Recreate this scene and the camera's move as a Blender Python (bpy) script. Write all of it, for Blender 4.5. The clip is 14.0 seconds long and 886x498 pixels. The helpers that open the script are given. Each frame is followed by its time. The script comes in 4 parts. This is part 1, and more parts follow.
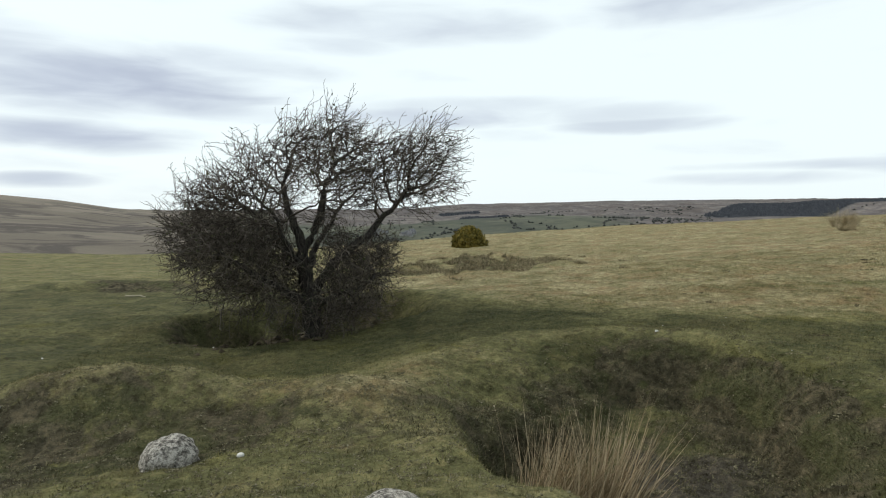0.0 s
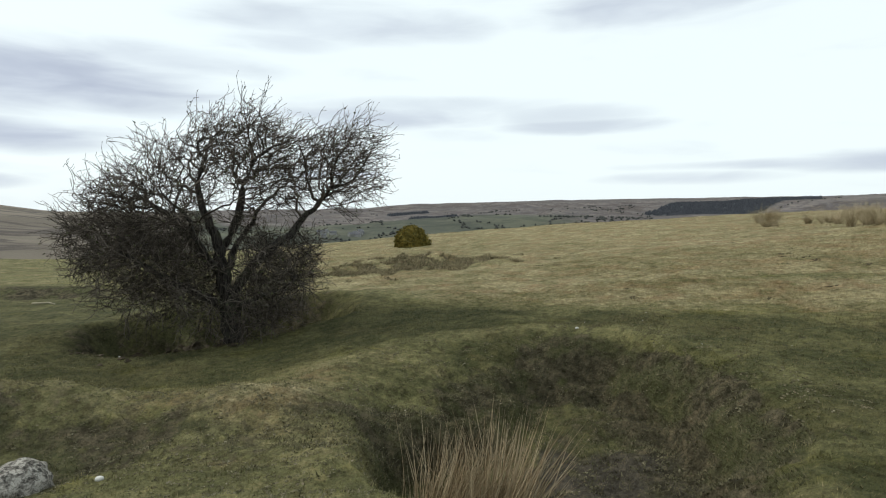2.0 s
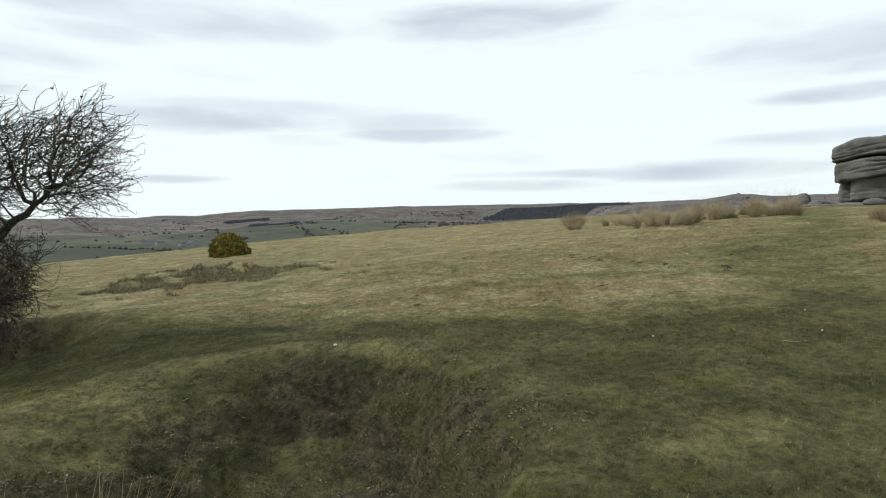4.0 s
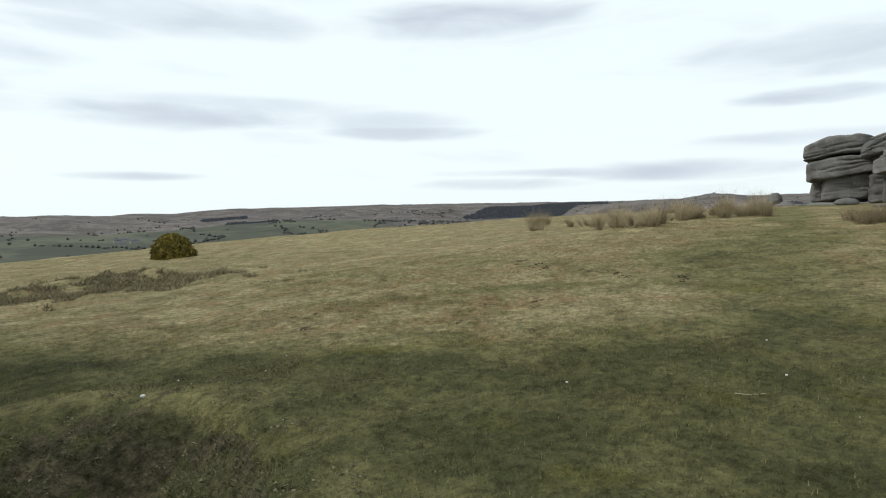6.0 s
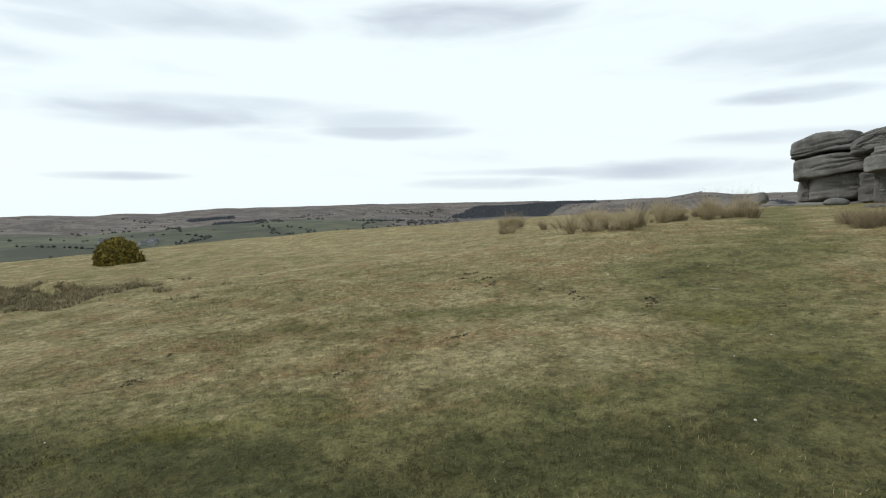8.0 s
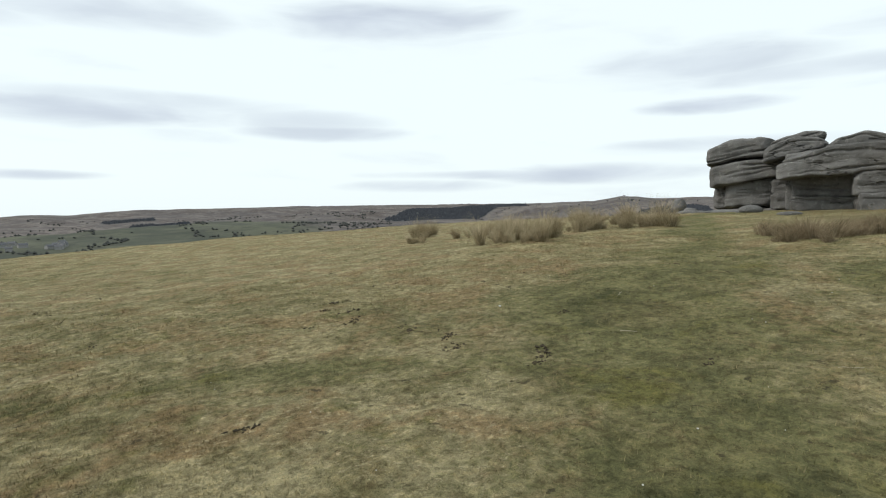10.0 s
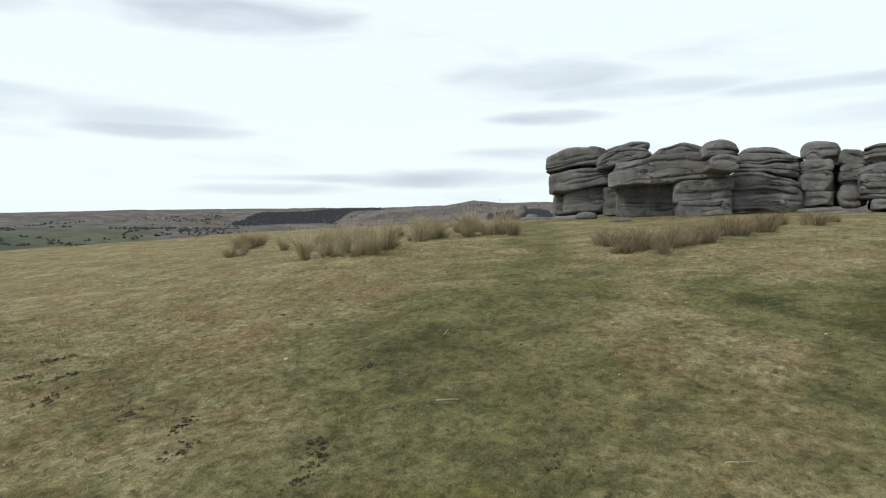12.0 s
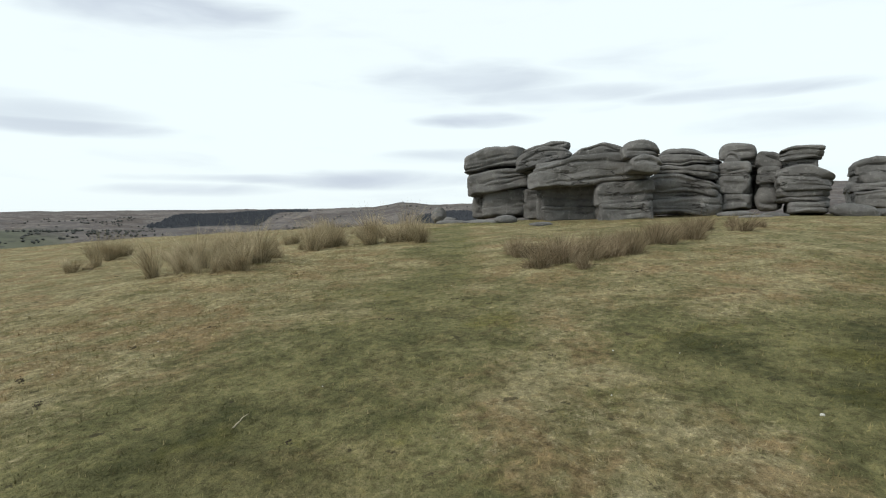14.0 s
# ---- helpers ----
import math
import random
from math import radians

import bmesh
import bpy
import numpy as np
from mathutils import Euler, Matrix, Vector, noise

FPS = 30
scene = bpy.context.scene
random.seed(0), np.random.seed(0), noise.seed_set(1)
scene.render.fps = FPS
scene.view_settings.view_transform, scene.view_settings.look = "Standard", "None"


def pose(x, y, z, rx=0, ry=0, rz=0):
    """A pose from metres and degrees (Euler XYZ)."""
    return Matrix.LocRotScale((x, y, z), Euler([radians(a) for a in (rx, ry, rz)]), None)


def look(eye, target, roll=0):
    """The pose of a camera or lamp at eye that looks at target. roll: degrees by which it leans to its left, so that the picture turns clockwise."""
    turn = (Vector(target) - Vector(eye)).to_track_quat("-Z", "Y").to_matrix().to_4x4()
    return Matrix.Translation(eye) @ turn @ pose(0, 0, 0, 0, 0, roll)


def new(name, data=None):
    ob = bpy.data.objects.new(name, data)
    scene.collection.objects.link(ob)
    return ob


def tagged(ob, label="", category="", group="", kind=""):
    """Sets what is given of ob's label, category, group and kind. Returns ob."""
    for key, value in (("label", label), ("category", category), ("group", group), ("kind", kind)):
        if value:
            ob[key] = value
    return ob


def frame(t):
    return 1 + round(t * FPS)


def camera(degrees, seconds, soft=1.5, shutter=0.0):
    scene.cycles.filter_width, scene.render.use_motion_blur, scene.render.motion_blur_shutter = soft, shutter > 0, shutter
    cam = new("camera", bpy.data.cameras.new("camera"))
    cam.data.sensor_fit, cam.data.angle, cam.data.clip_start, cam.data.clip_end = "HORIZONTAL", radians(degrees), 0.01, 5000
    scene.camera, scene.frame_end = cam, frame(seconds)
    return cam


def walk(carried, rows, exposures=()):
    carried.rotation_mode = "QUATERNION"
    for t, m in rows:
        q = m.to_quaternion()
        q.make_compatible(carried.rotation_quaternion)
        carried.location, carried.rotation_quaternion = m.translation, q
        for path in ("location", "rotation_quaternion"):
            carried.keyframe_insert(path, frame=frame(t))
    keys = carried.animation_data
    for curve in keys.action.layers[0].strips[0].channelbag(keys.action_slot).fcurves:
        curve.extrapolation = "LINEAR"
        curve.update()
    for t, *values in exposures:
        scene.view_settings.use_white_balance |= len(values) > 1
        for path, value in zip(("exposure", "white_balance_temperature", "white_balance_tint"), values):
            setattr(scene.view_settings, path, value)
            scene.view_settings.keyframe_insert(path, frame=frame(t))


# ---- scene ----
cam = camera(75.76, 14.0, 1.1)
# seconds, x, y, z, yaw, pitch, roll
ROWS = [
    (0.0, 0.000, 0.000, 1.500, -8.90, -4.35, 0.18),
    (0.5, 0.024, -0.003, 1.499, -9.05, -4.36, 0.20),
    (1.0, 0.092, -0.005, 1.493, -9.23, -4.33, 0.26),
    (1.5, 0.206, 0.015, 1.479, -9.74, -4.39, 0.38),
    (2.0, 0.381, 0.118, 1.471, -14.04, -4.39, 0.49),
    (2.5, 0.623, 0.193, 1.466, -21.20, -3.97, 0.67),
    (3.0, 0.967, 0.216, 1.468, -23.97, -3.84, 0.84),
    (3.5, 1.266, 0.337, 1.429, -26.27, -3.93, 0.66),
    (4.0, 1.583, 0.459, 1.416, -29.47, -3.92, 0.72),
    (6.5, 3.595, 1.468, 1.457, -31.57, -4.09, 0.61),
    (7.0, 3.980, 1.716, 1.469, -31.81, -4.10, 0.65),
    (7.5, 4.449, 1.971, 1.489, -32.07, -4.16, 0.70),
    (10.0, 6.879, 3.279, 1.661, -39.21, -4.00, 0.49),
    (10.5, 7.272, 3.579, 1.667, -42.75, -3.96, 0.39),
    (11.0, 7.740, 3.791, 1.691, -46.72, -3.87, 0.42),
    (11.5, 8.178, 3.963, 1.726, -49.81, -3.83, 0.36),
    (12.0, 8.640, 4.131, 1.767, -53.68, -3.71, 0.45),
    (12.5, 9.159, 4.271, 1.796, -54.95, -3.68, 0.50),
    (13.0, 9.720, 4.400, 1.796, -56.36, -3.70, 0.53),
    (13.5, 10.287, 4.515, 1.821, -58.41, -3.69, 0.48),
    (14.0, 10.852, 4.692, 1.835, -60.77, -3.62, 0.47),
]
walk(cam, [(t, pose(x, y, z, 90 + pitch, roll, yaw)) for t, x, y, z, yaw, pitch, roll in ROWS])


# ---- node helpers ----
class Nodes:
    """Short hand for building node trees."""

    def __init__(self, tree):
        self.tree = tree
        tree.nodes.clear()

    def add(self, kind, **settings):
        node = self.tree.nodes.new(kind)
        for key, value in settings.items():
            setattr(node, key, value)
        return node

    def put(self, socket, value):
        if isinstance(value, bpy.types.NodeSocket):
            self.tree.links.new(value, socket)
        elif value is not None:
            socket.default_value = value

    def math(self, op, a, b=0.5, c=None, clamp=False):
        n = self.add("ShaderNodeMath", operation=op, use_clamp=clamp)
        self.put(n.inputs[0], a), self.put(n.inputs[1], b), self.put(n.inputs[2], c)
        return n.outputs[0]

    def vec(self, op, a, b=None):
        n = self.add("ShaderNodeVectorMath", operation=op)
        self.put(n.inputs[0], a), self.put(n.inputs[1], b)
        return n.outputs["Value"] if op in ("LENGTH", "DOT_PRODUCT") else n.outputs[0]

    def mix(self, f, a, b, blend="MIX"):
        n = self.add("ShaderNodeMix", data_type="RGBA", blend_type=blend)
        self.put(n.inputs[0], f)
        self.put(n.inputs[6], a if isinstance(a, bpy.types.NodeSocket) else (*a, 1))
        self.put(n.inputs[7], b if isinstance(b, bpy.types.NodeSocket) else (*b, 1))
        return n.outputs[2]

    def noise(self, vector, scale, detail=4, rough=0.55, distort=0.0):
        n = self.add("ShaderNodeTexNoise")
        self.put(n.inputs["Vector"], vector)
        n.inputs["Scale"].default_value, n.inputs["Detail"].default_value = scale, detail
        n.inputs["Roughness"].default_value, n.inputs["Distortion"].default_value = rough, distort
        return n.outputs[0]

    def span(self, v, a, b, c=0.0, d=1.0, smooth=True):
        n = self.add("ShaderNodeMapRange", interpolation_type="SMOOTHSTEP" if smooth else "LINEAR")
        self.put(n.inputs[0], v)
        for i, x in enumerate((a, b, c, d)):
            n.inputs[i + 1].default_value = x
        return n.outputs[0]


# ---- world, sun ----
SUN_AZ, SUN_EL = -58.0, 40.0  # degrees from +y towards +x, and above the horizon
world = bpy.data.worlds.new("overcast_sky")
scene.world = world
world.use_nodes = True
N = Nodes(world.node_tree)
sky = N.add("ShaderNodeTexSky", sky_type="NISHITA", sun_disc=False, sun_elevation=radians(SUN_EL), sun_rotation=radians(SUN_AZ), dust_density=2.0)
way = N.vec("NORMALIZE", N.add("ShaderNodeTexCoord").outputs["Generated"])
xyz = N.add("ShaderNodeSeparateXYZ")
N.put(xyz.inputs[0], way)
azim = N.math("MULTIPLY", N.math("ARCTAN2", xyz.outputs[0], xyz.outputs[1]), 57.2958)
elev = N.math("MULTIPLY", N.math("ARCSINE", xyz.outputs[2]), 57.2958)
flat = N.add("ShaderNodeCombineXYZ")
N.put(flat.inputs[0], N.math("MULTIPLY", azim, 0.085))
N.put(flat.inputs[1], N.math("MULTIPLY", elev, 0.42))
wisp = N.noise(flat.outputs[0], 1.1, 5, 0.48, 0.35)
sheet = N.noise(flat.outputs[0], 0.33, 4, 0.5, 0.3)
fray = N.math("MULTIPLY_ADD", wisp, 2.4, -1.2)
# banks of stratus: azimuth, elevation, their half widths, thickness
BANKS = (
    (-14.0, 12.8, 12.0, 1.5, 0.55), (-17.0, 8.7, 15.0, 1.1, 0.65), (-29.0, 12.0, 8.0, 3.0, 0.75), (12.0, 9.6, 16.0, 1.0, 0.45), (70.0, 11.2, 14.0, 0.9, 0.5), (48.0, 3.4, 15.0, 0.5, 0.6), (66.0, 5.6, 12.0, 0.8, 0.5),
    (-20.7, 10.6, 14.5, 3.4, 1.0), (-23.7, 6.0, 10.5, 1.5, 0.95), (-25.5, 2.3, 5.0, 0.8, 0.75), (-1.2, 15.2, 6.5, 1.1, 0.50), (27.6, 7.4, 8.5, 0.8, 0.60),
    (4.7, 17.0, 14.0, 2.0, 0.60), (7.9, 8.6, 13.0, 1.4, 0.70), (62.8, 12.7, 10.5, 2.0, 0.55), (64.3, 9.1, 6.0, 0.75, 0.75), (37.4, 2.3, 8.0, 0.65, 0.55),
    (54.1, 3.3, 11.0, 1.0, 0.75), (2.8, 3.1, 5.5, 0.45, 0.70), (26.0, 8.6, 8.0, 1.2, 0.45), (33.8, 17.6, 12.0, 2.0, 0.8), (87.6, 10.3, 10.0, 0.7, 0.55), (92.0, 7.5, 8.0, 1.2, 0.5))
veil = None
for az, el, wa, we, thick in BANKS:
    u = N.math("DIVIDE", N.math("SUBTRACT", azim, az), wa)
    v = N.math("DIVIDE", N.math("SUBTRACT", elev, el), we)
    d = N.math("ADD", N.math("ADD", N.math("MULTIPLY", u, u), N.math("MULTIPLY", v, v)), N.math("MULTIPLY", fray, 0.95))
    bank = N.span(d, -0.4, 1.45, thick, 0.0)
    veil = bank if veil is None else N.math("MAXIMUM", veil, bank)
loose = N.span(N.math("ADD", N.math("MULTIPLY", wisp, 0.6), N.math("MULTIPLY", sheet, 0.5)), 0.56, 0.80, 0.0, 0.32)
cover = N.math("MAXIMUM", veil, loose)
blue = N.vec("MULTIPLY", sky.outputs[0], (0.10, 0.10, 0.10))
haze = N.mix(0.90, blue, (0.97, 1.08, 1.10))
back = N.add("ShaderNodeBackground")
N.put(back.inputs[0], N.mix(cover, haze, N.mix(wisp, (0.44, 0.50, 0.61), (0.60, 0.67, 0.80))))
back.inputs[1].default_value = 1.0
N.tree.links.new(back.outputs[0], N.add("ShaderNodeOutputWorld").inputs[0])

sun = new("sun", bpy.data.lights.new("sun", "SUN"))
sun.data.energy, sun.data.angle, sun.data.color = 2.2, radians(16), (1.0, 0.95, 0.86)
a, e = radians(SUN_AZ), radians(SUN_EL)
sun.matrix_world = look((60 * math.sin(a) * math.cos(e), 60 * math.cos(a) * math.cos(e), 60 * math.sin(e)), (0, 0, 0))


# ---- materials ----
def material(name, build, rough=0.9, spec=0.2):
    m = bpy.data.materials.new(name)
    m.use_nodes = True
    n = Nodes(m.node_tree)
    out = n.add("ShaderNodeOutputMaterial")
    b = n.add("ShaderNodeBsdfPrincipled")
    b.inputs["Roughness"].default_value, b.inputs["Specular IOR Level"].default_value = rough, spec
    n.tree.links.new(b.outputs[0], out.inputs[0])
    geo = n.add("ShaderNodeNewGeometry")
    colour, height, depth = build(n, geo)
    n.put(b.inputs["Base Color"], colour if isinstance(colour, bpy.types.NodeSocket) else (*colour, 1))
    if height is not None:
        bump = n.add("ShaderNodeBump")
        bump.inputs["Strength"].default_value, bump.inputs["Distance"].default_value = 1.0, depth
        n.put(bump.inputs["Height"], height)
        n.tree.links.new(bump.outputs[0], b.inputs["Normal"])
    return m


def attribute(n, name):
    return n.add("ShaderNodeAttribute", attribute_name=name)


def moor_colour(n, p):
    """The colours of the moor, near and far, and two scales of relief."""
    patch = n.noise(p, 0.30, 5, 0.6, 0.4)
    clump = n.noise(p, 1.7, 5, 0.6, 0.3)
    tuft = n.noise(p, 9.0, 4, 0.65)
    grain = n.noise(p, 42.0, 4, 0.7)
    cov = n.add("ShaderNodeSeparateColor")
    n.put(cov.inputs[0], attribute(n, "cover").outputs["Color"])
    land = n.add("ShaderNodeSeparateColor")
    n.put(land.inputs[0], attribute(n, "land").outputs["Color"])
    lush = n.span(n.math("ADD", cov.outputs[0], n.math("MULTIPLY_ADD", clump, 0.30, -0.15)), 0.0, 0.20, 0.85, 0.0)
    blotch = n.noise(p, 0.75, 8, 0.68, 0.6)
    turf = n.mix(n.span(clump, 0.38, 0.62), (0.104, 0.104, 0.046), (0.174, 0.164, 0.076))
    turf = n.mix(n.span(blotch, 0.48, 0.62, 0, 0.45), turf, (0.158, 0.136, 0.064))
    turf = n.mix(n.span(n.noise(p, 0.9, 5, 0.6, 0.5), 0.56, 0.68, 0, 0.6), turf, (0.150, 0.138, 0.040))
    turf = n.mix(n.span(tuft, 0.52, 0.70, 0, 0.5), turf, (0.180, 0.156, 0.072))
    turf = n.mix(lush, turf, n.vec("MULTIPLY", turf, (0.56, 0.59, 0.55)))
    straw = n.mix(n.span(clump, 0.38, 0.64), (0.182, 0.159, 0.080), (0.296, 0.262, 0.150))
    straw = n.mix(n.span(blotch, 0.50, 0.64, 0, 0.6), straw, (0.375, 0.325, 0.185))
    straw = n.mix(n.span(n.noise(p, 5.0, 5, 0.65, 0.4), 0.52, 0.66, 0, 0.65), straw, (0.150, 0.118, 0.056))
    straw = n.mix(n.span(n.noise(p, 1.1, 6, 0.65, 0.5), 0.47, 0.60, 0, 0.80), straw, (0.226, 0.160, 0.084))
    straw = n.mix(n.span(n.noise(p, 2.3, 6, 0.65, 0.4), 0.55, 0.66, 0, 0.60), straw, (0.124, 0.122, 0.046))
    lean = n.math("ADD", cov.outputs[0], n.math("ADD", n.math("MULTIPLY_ADD", patch, 0.6, -0.3), n.math("ADD", n.math("MULTIPLY_ADD", blotch, 1.2, -0.6), n.math("MULTIPLY_ADD", tuft, 1.0, -0.5))))
    c = n.mix(n.span(lean, 0.20, 0.82), turf, straw)
    dry = n.noise(p, 15.0, 6, 0.75, 0.3)
    c = n.mix(n.math("MULTIPLY", n.span(dry, 0.52, 0.64, 0.0, 0.60), n.span(n.math("ADD", cov.outputs[0], n.math("MULTIPLY_ADD", clump, 2.0, -1.0)), 0.35, 0.8)), c, (0.42, 0.365, 0.225))
    c = n.mix(n.span(dry, 0.34, 0.44, 0.7, 0.0), c, n.vec("MULTIPLY", c, (0.62, 0.59, 0.52)))
    heath_shade = n.mix(n.span(tuft, 0.35, 0.7), (0.044, 0.040, 0.024), (0.120, 0.102, 0.064))
    heath_shade = n.mix(n.span(clump, 0.44, 0.60, 0, 0.8), heath_shade, (0.072, 0.076, 0.032))
    c = n.mix(n.span(n.math("ADD", cov.outputs[1], n.math("MULTIPLY_ADD", tuft, 1.0, -0.5)), 0.35, 0.65), c, heath_shade)
    mud = n.mix(n.span(tuft, 0.3, 0.7), (0.042, 0.037, 0.028), (0.090, 0.079, 0.060))
    c = n.mix(n.span(n.math("ADD", cov.outputs[2], n.math("MULTIPLY_ADD", clump, 0.8, -0.4)), 0.4, 0.7), c, mud)
    c = n.mix(n.span(grain, 0.34, 0.52, 0.38, 0.0), c, n.vec("MULTIPLY", c, (0.36, 0.36, 0.34)))
    fleck = n.noise(p, 62.0, 3, 0.65)
    c = n.mix(n.span(fleck, 0.58, 0.70, 0.0, 0.28), c, n.vec("MULTIPLY", c, (2.2, 2.15, 2.1)))
    c = n.mix(n.span(fleck, 0.34, 0.44, 0.35, 0.0), c, n.vec("MULTIPLY", c, (0.45, 0.45, 0.42)))
    mote = n.noise(p, 11.0, 6, 0.72, 0.3)
    c = n.mix(n.span(mote, 0.38, 0.50, 0.75, 0.0), c, n.vec("MULTIPLY", c, (0.52, 0.50, 0.46)))
    c = n.mix(n.span(mote, 0.50, 0.63, 0.0, 0.75), c, n.vec("MULTIPLY", c, (1.50, 1.44, 1.40)))
    pock = n.noise(p, 6.0, 4, 0.6, 0.2)
    c = n.mix(n.span(pock, 0.655, 0.70, 0.0, 0.75), c, (0.046, 0.038, 0.022))
    # far moor: heather, pasture and conifer plantation, with distance haze put into their colours
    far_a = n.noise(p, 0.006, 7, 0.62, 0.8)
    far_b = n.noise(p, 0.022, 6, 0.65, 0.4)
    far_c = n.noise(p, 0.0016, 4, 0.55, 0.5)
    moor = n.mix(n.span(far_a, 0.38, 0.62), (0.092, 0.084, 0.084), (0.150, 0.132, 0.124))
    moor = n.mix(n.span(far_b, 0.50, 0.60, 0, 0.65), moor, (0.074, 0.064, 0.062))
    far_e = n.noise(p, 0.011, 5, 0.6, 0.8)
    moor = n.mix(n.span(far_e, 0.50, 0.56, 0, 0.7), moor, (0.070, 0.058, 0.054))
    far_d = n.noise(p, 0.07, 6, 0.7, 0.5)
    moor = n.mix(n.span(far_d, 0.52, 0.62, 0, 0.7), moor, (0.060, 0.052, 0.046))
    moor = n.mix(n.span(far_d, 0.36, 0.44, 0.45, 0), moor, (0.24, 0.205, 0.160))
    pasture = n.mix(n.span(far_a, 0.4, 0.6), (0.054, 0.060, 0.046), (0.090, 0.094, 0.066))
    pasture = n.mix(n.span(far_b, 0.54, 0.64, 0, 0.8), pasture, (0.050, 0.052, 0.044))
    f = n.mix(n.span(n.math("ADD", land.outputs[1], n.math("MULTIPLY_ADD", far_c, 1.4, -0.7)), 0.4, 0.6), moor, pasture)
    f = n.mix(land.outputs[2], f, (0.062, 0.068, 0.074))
    high = n.add("ShaderNodeSeparateXYZ")
    n.put(high.inputs[0], p)
    low = n.span(high.outputs[2], -2.0, 9.0, 1.0, 0.12)
    hill = n.mix(n.span(far_a, 0.4, 0.6), (0.118, 0.101, 0.080), (0.178, 0.153, 0.122))
    hill = n.mix(n.math("MULTIPLY", n.span(n.noise(p, 0.028, 7, 0.65, 0.9), 0.47, 0.54), low), hill, (0.070, 0.060, 0.052))
    f = n.mix(n.span(land.outputs[1], 1.3, 1.7), f, hill)
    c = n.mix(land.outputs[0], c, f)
    return c, tuft, grain


def ground_look(n, geo):
    c, tuft, grain = moor_colour(n, geo.outputs["Position"])
    return c, n.math("ADD", n.math("MULTIPLY", tuft, 0.7), n.math("MULTIPLY", grain, 0.6)), 0.07


def blade_look(n, geo):
    c, tuft, grain = moor_colour(n, geo.outputs["Position"])
    luck = geo.outputs["Random Per Island"]
    c = n.mix(n.span(luck, 0.86, 0.96, 0, 0.35), c, (0.34, 0.28, 0.17))
    c = n.mix(n.span(luck, 0.0, 0.35, 0.45, 0), c, n.vec("MULTIPLY", c, (0.60, 0.62, 0.54)))
    return n.mix(n.span(luck, 0.45, 0.8, 0, 0.6), c, n.vec("MULTIPLY", c, (1.35, 1.30, 1.25))), None, 0


def granite_look(n, geo):
    p = geo.outputs["Position"]
    stain = n.noise(p, 0.9, 5, 0.6, 0.3)
    lichen = n.noise(p, 5.0, 6, 0.7, 0.3)
    grain = n.noise(p, 38.0, 4, 0.7)
    bed = n.add("ShaderNodeMapping")
    n.put(bed.inputs[0], p)
    bed.inputs["Scale"].default_value = (0.5, 0.5, 2.2)
    seam = n.math("ABSOLUTE", n.math("SUBTRACT", n.noise(bed.outputs[0], 0.9, 4, 0.5, 0.25), 0.5))
    crack = n.span(seam, 0.0, 0.016, 1.0, 0.0)
    broken = n.span(n.noise(p, 0.8, 3, 0.5), 0.52, 0.60)
    crack = n.math("MULTIPLY", crack, broken)
    c = n.mix(n.span(stain, 0.35, 0.65), (0.106, 0.104, 0.101), (0.190, 0.186, 0.180))
    c = n.mix(n.span(lichen, 0.54, 0.66, 0, 0.6), c, (0.27, 0.267, 0.255))
    c = n.mix(n.span(lichen, 0.30, 0.42, 0.6, 0), c, (0.080, 0.077, 0.072))
    c = n.mix(n.span(grain, 0.42, 0.7, 0, 0.4), c, (0.095, 0.092, 0.086))
    c = n.mix(n.math("MULTIPLY", crack, 0.75), c, (0.035, 0.033, 0.030))
    relief = n.math("ADD", n.math("MULTIPLY", lichen, 0.6), n.math("MULTIPLY", grain, 0.3))
    return c, n.math("SUBTRACT", relief, n.math("MULTIPLY", crack, 0.9)), 0.10


def boulder_look(n, geo):
    p = geo.outputs["Position"]
    lichen = n.noise(p, 34.0, 6, 0.8, 0.5)
    grain = n.noise(p, 120.0, 4, 0.75)
    c = n.mix(n.span(n.noise(p, 7, 4), 0.35, 0.65), (0.19, 0.172, 0.150), (0.31, 0.286, 0.248))
    c = n.mix(n.span(lichen, 0.49, 0.54, 0, 0.95), c, (0.60, 0.565, 0.50))
    c = n.mix(n.span(lichen, 0.40, 0.46, 0.95, 0), c, (0.055, 0.052, 0.045))
    c = n.mix(n.span(grain, 0.52, 0.66, 0, 0.6), c, (0.08, 0.076, 0.068))
    return c, n.math("ADD", lichen, n.math("MULTIPLY", grain, 0.4)), 0.03


def by_island(*colours):
    def build(n, geo):
        ramp = n.add("ShaderNodeValToRGB")
        n.put(ramp.inputs[0], geo.outputs["Random Per Island"])
        els = ramp.color_ramp.elements
        while len(els) < len(colours):
            els.new(0.5)
        for i, c in enumerate(colours):
            els[i].position, els[i].color = i / max(1, len(colours) - 1), (*c, 1)
        speck = n.noise(geo.outputs["Position"], 1.3, 4)
        return n.mix(n.span(speck, 0.3, 0.7, 0, 0.45), ramp.outputs[0], n.vec("MULTIPLY", ramp.outputs[0], (0.55, 0.6, 0.55))), None, 0
    return build


def bark_look(n, geo):
    p = geo.outputs["Position"]
    s = n.add("ShaderNodeMapping")
    n.put(s.inputs[0], p)
    s.inputs["Scale"].default_value = (9, 9, 2.2)
    ridge = n.noise(s.outputs[0], 4.0, 5, 0.65, 0.8)
    moss = n.noise(p, 3.0, 4, 0.6)
    c = n.mix(n.span(ridge, 0.35, 0.65), (0.018, 0.016, 0.014), (0.075, 0.068, 0.060))
    c = n.mix(n.span(moss, 0.52, 0.66, 0, 0.5), c, (0.06, 0.065, 0.038))
    return c, ridge, 0.03


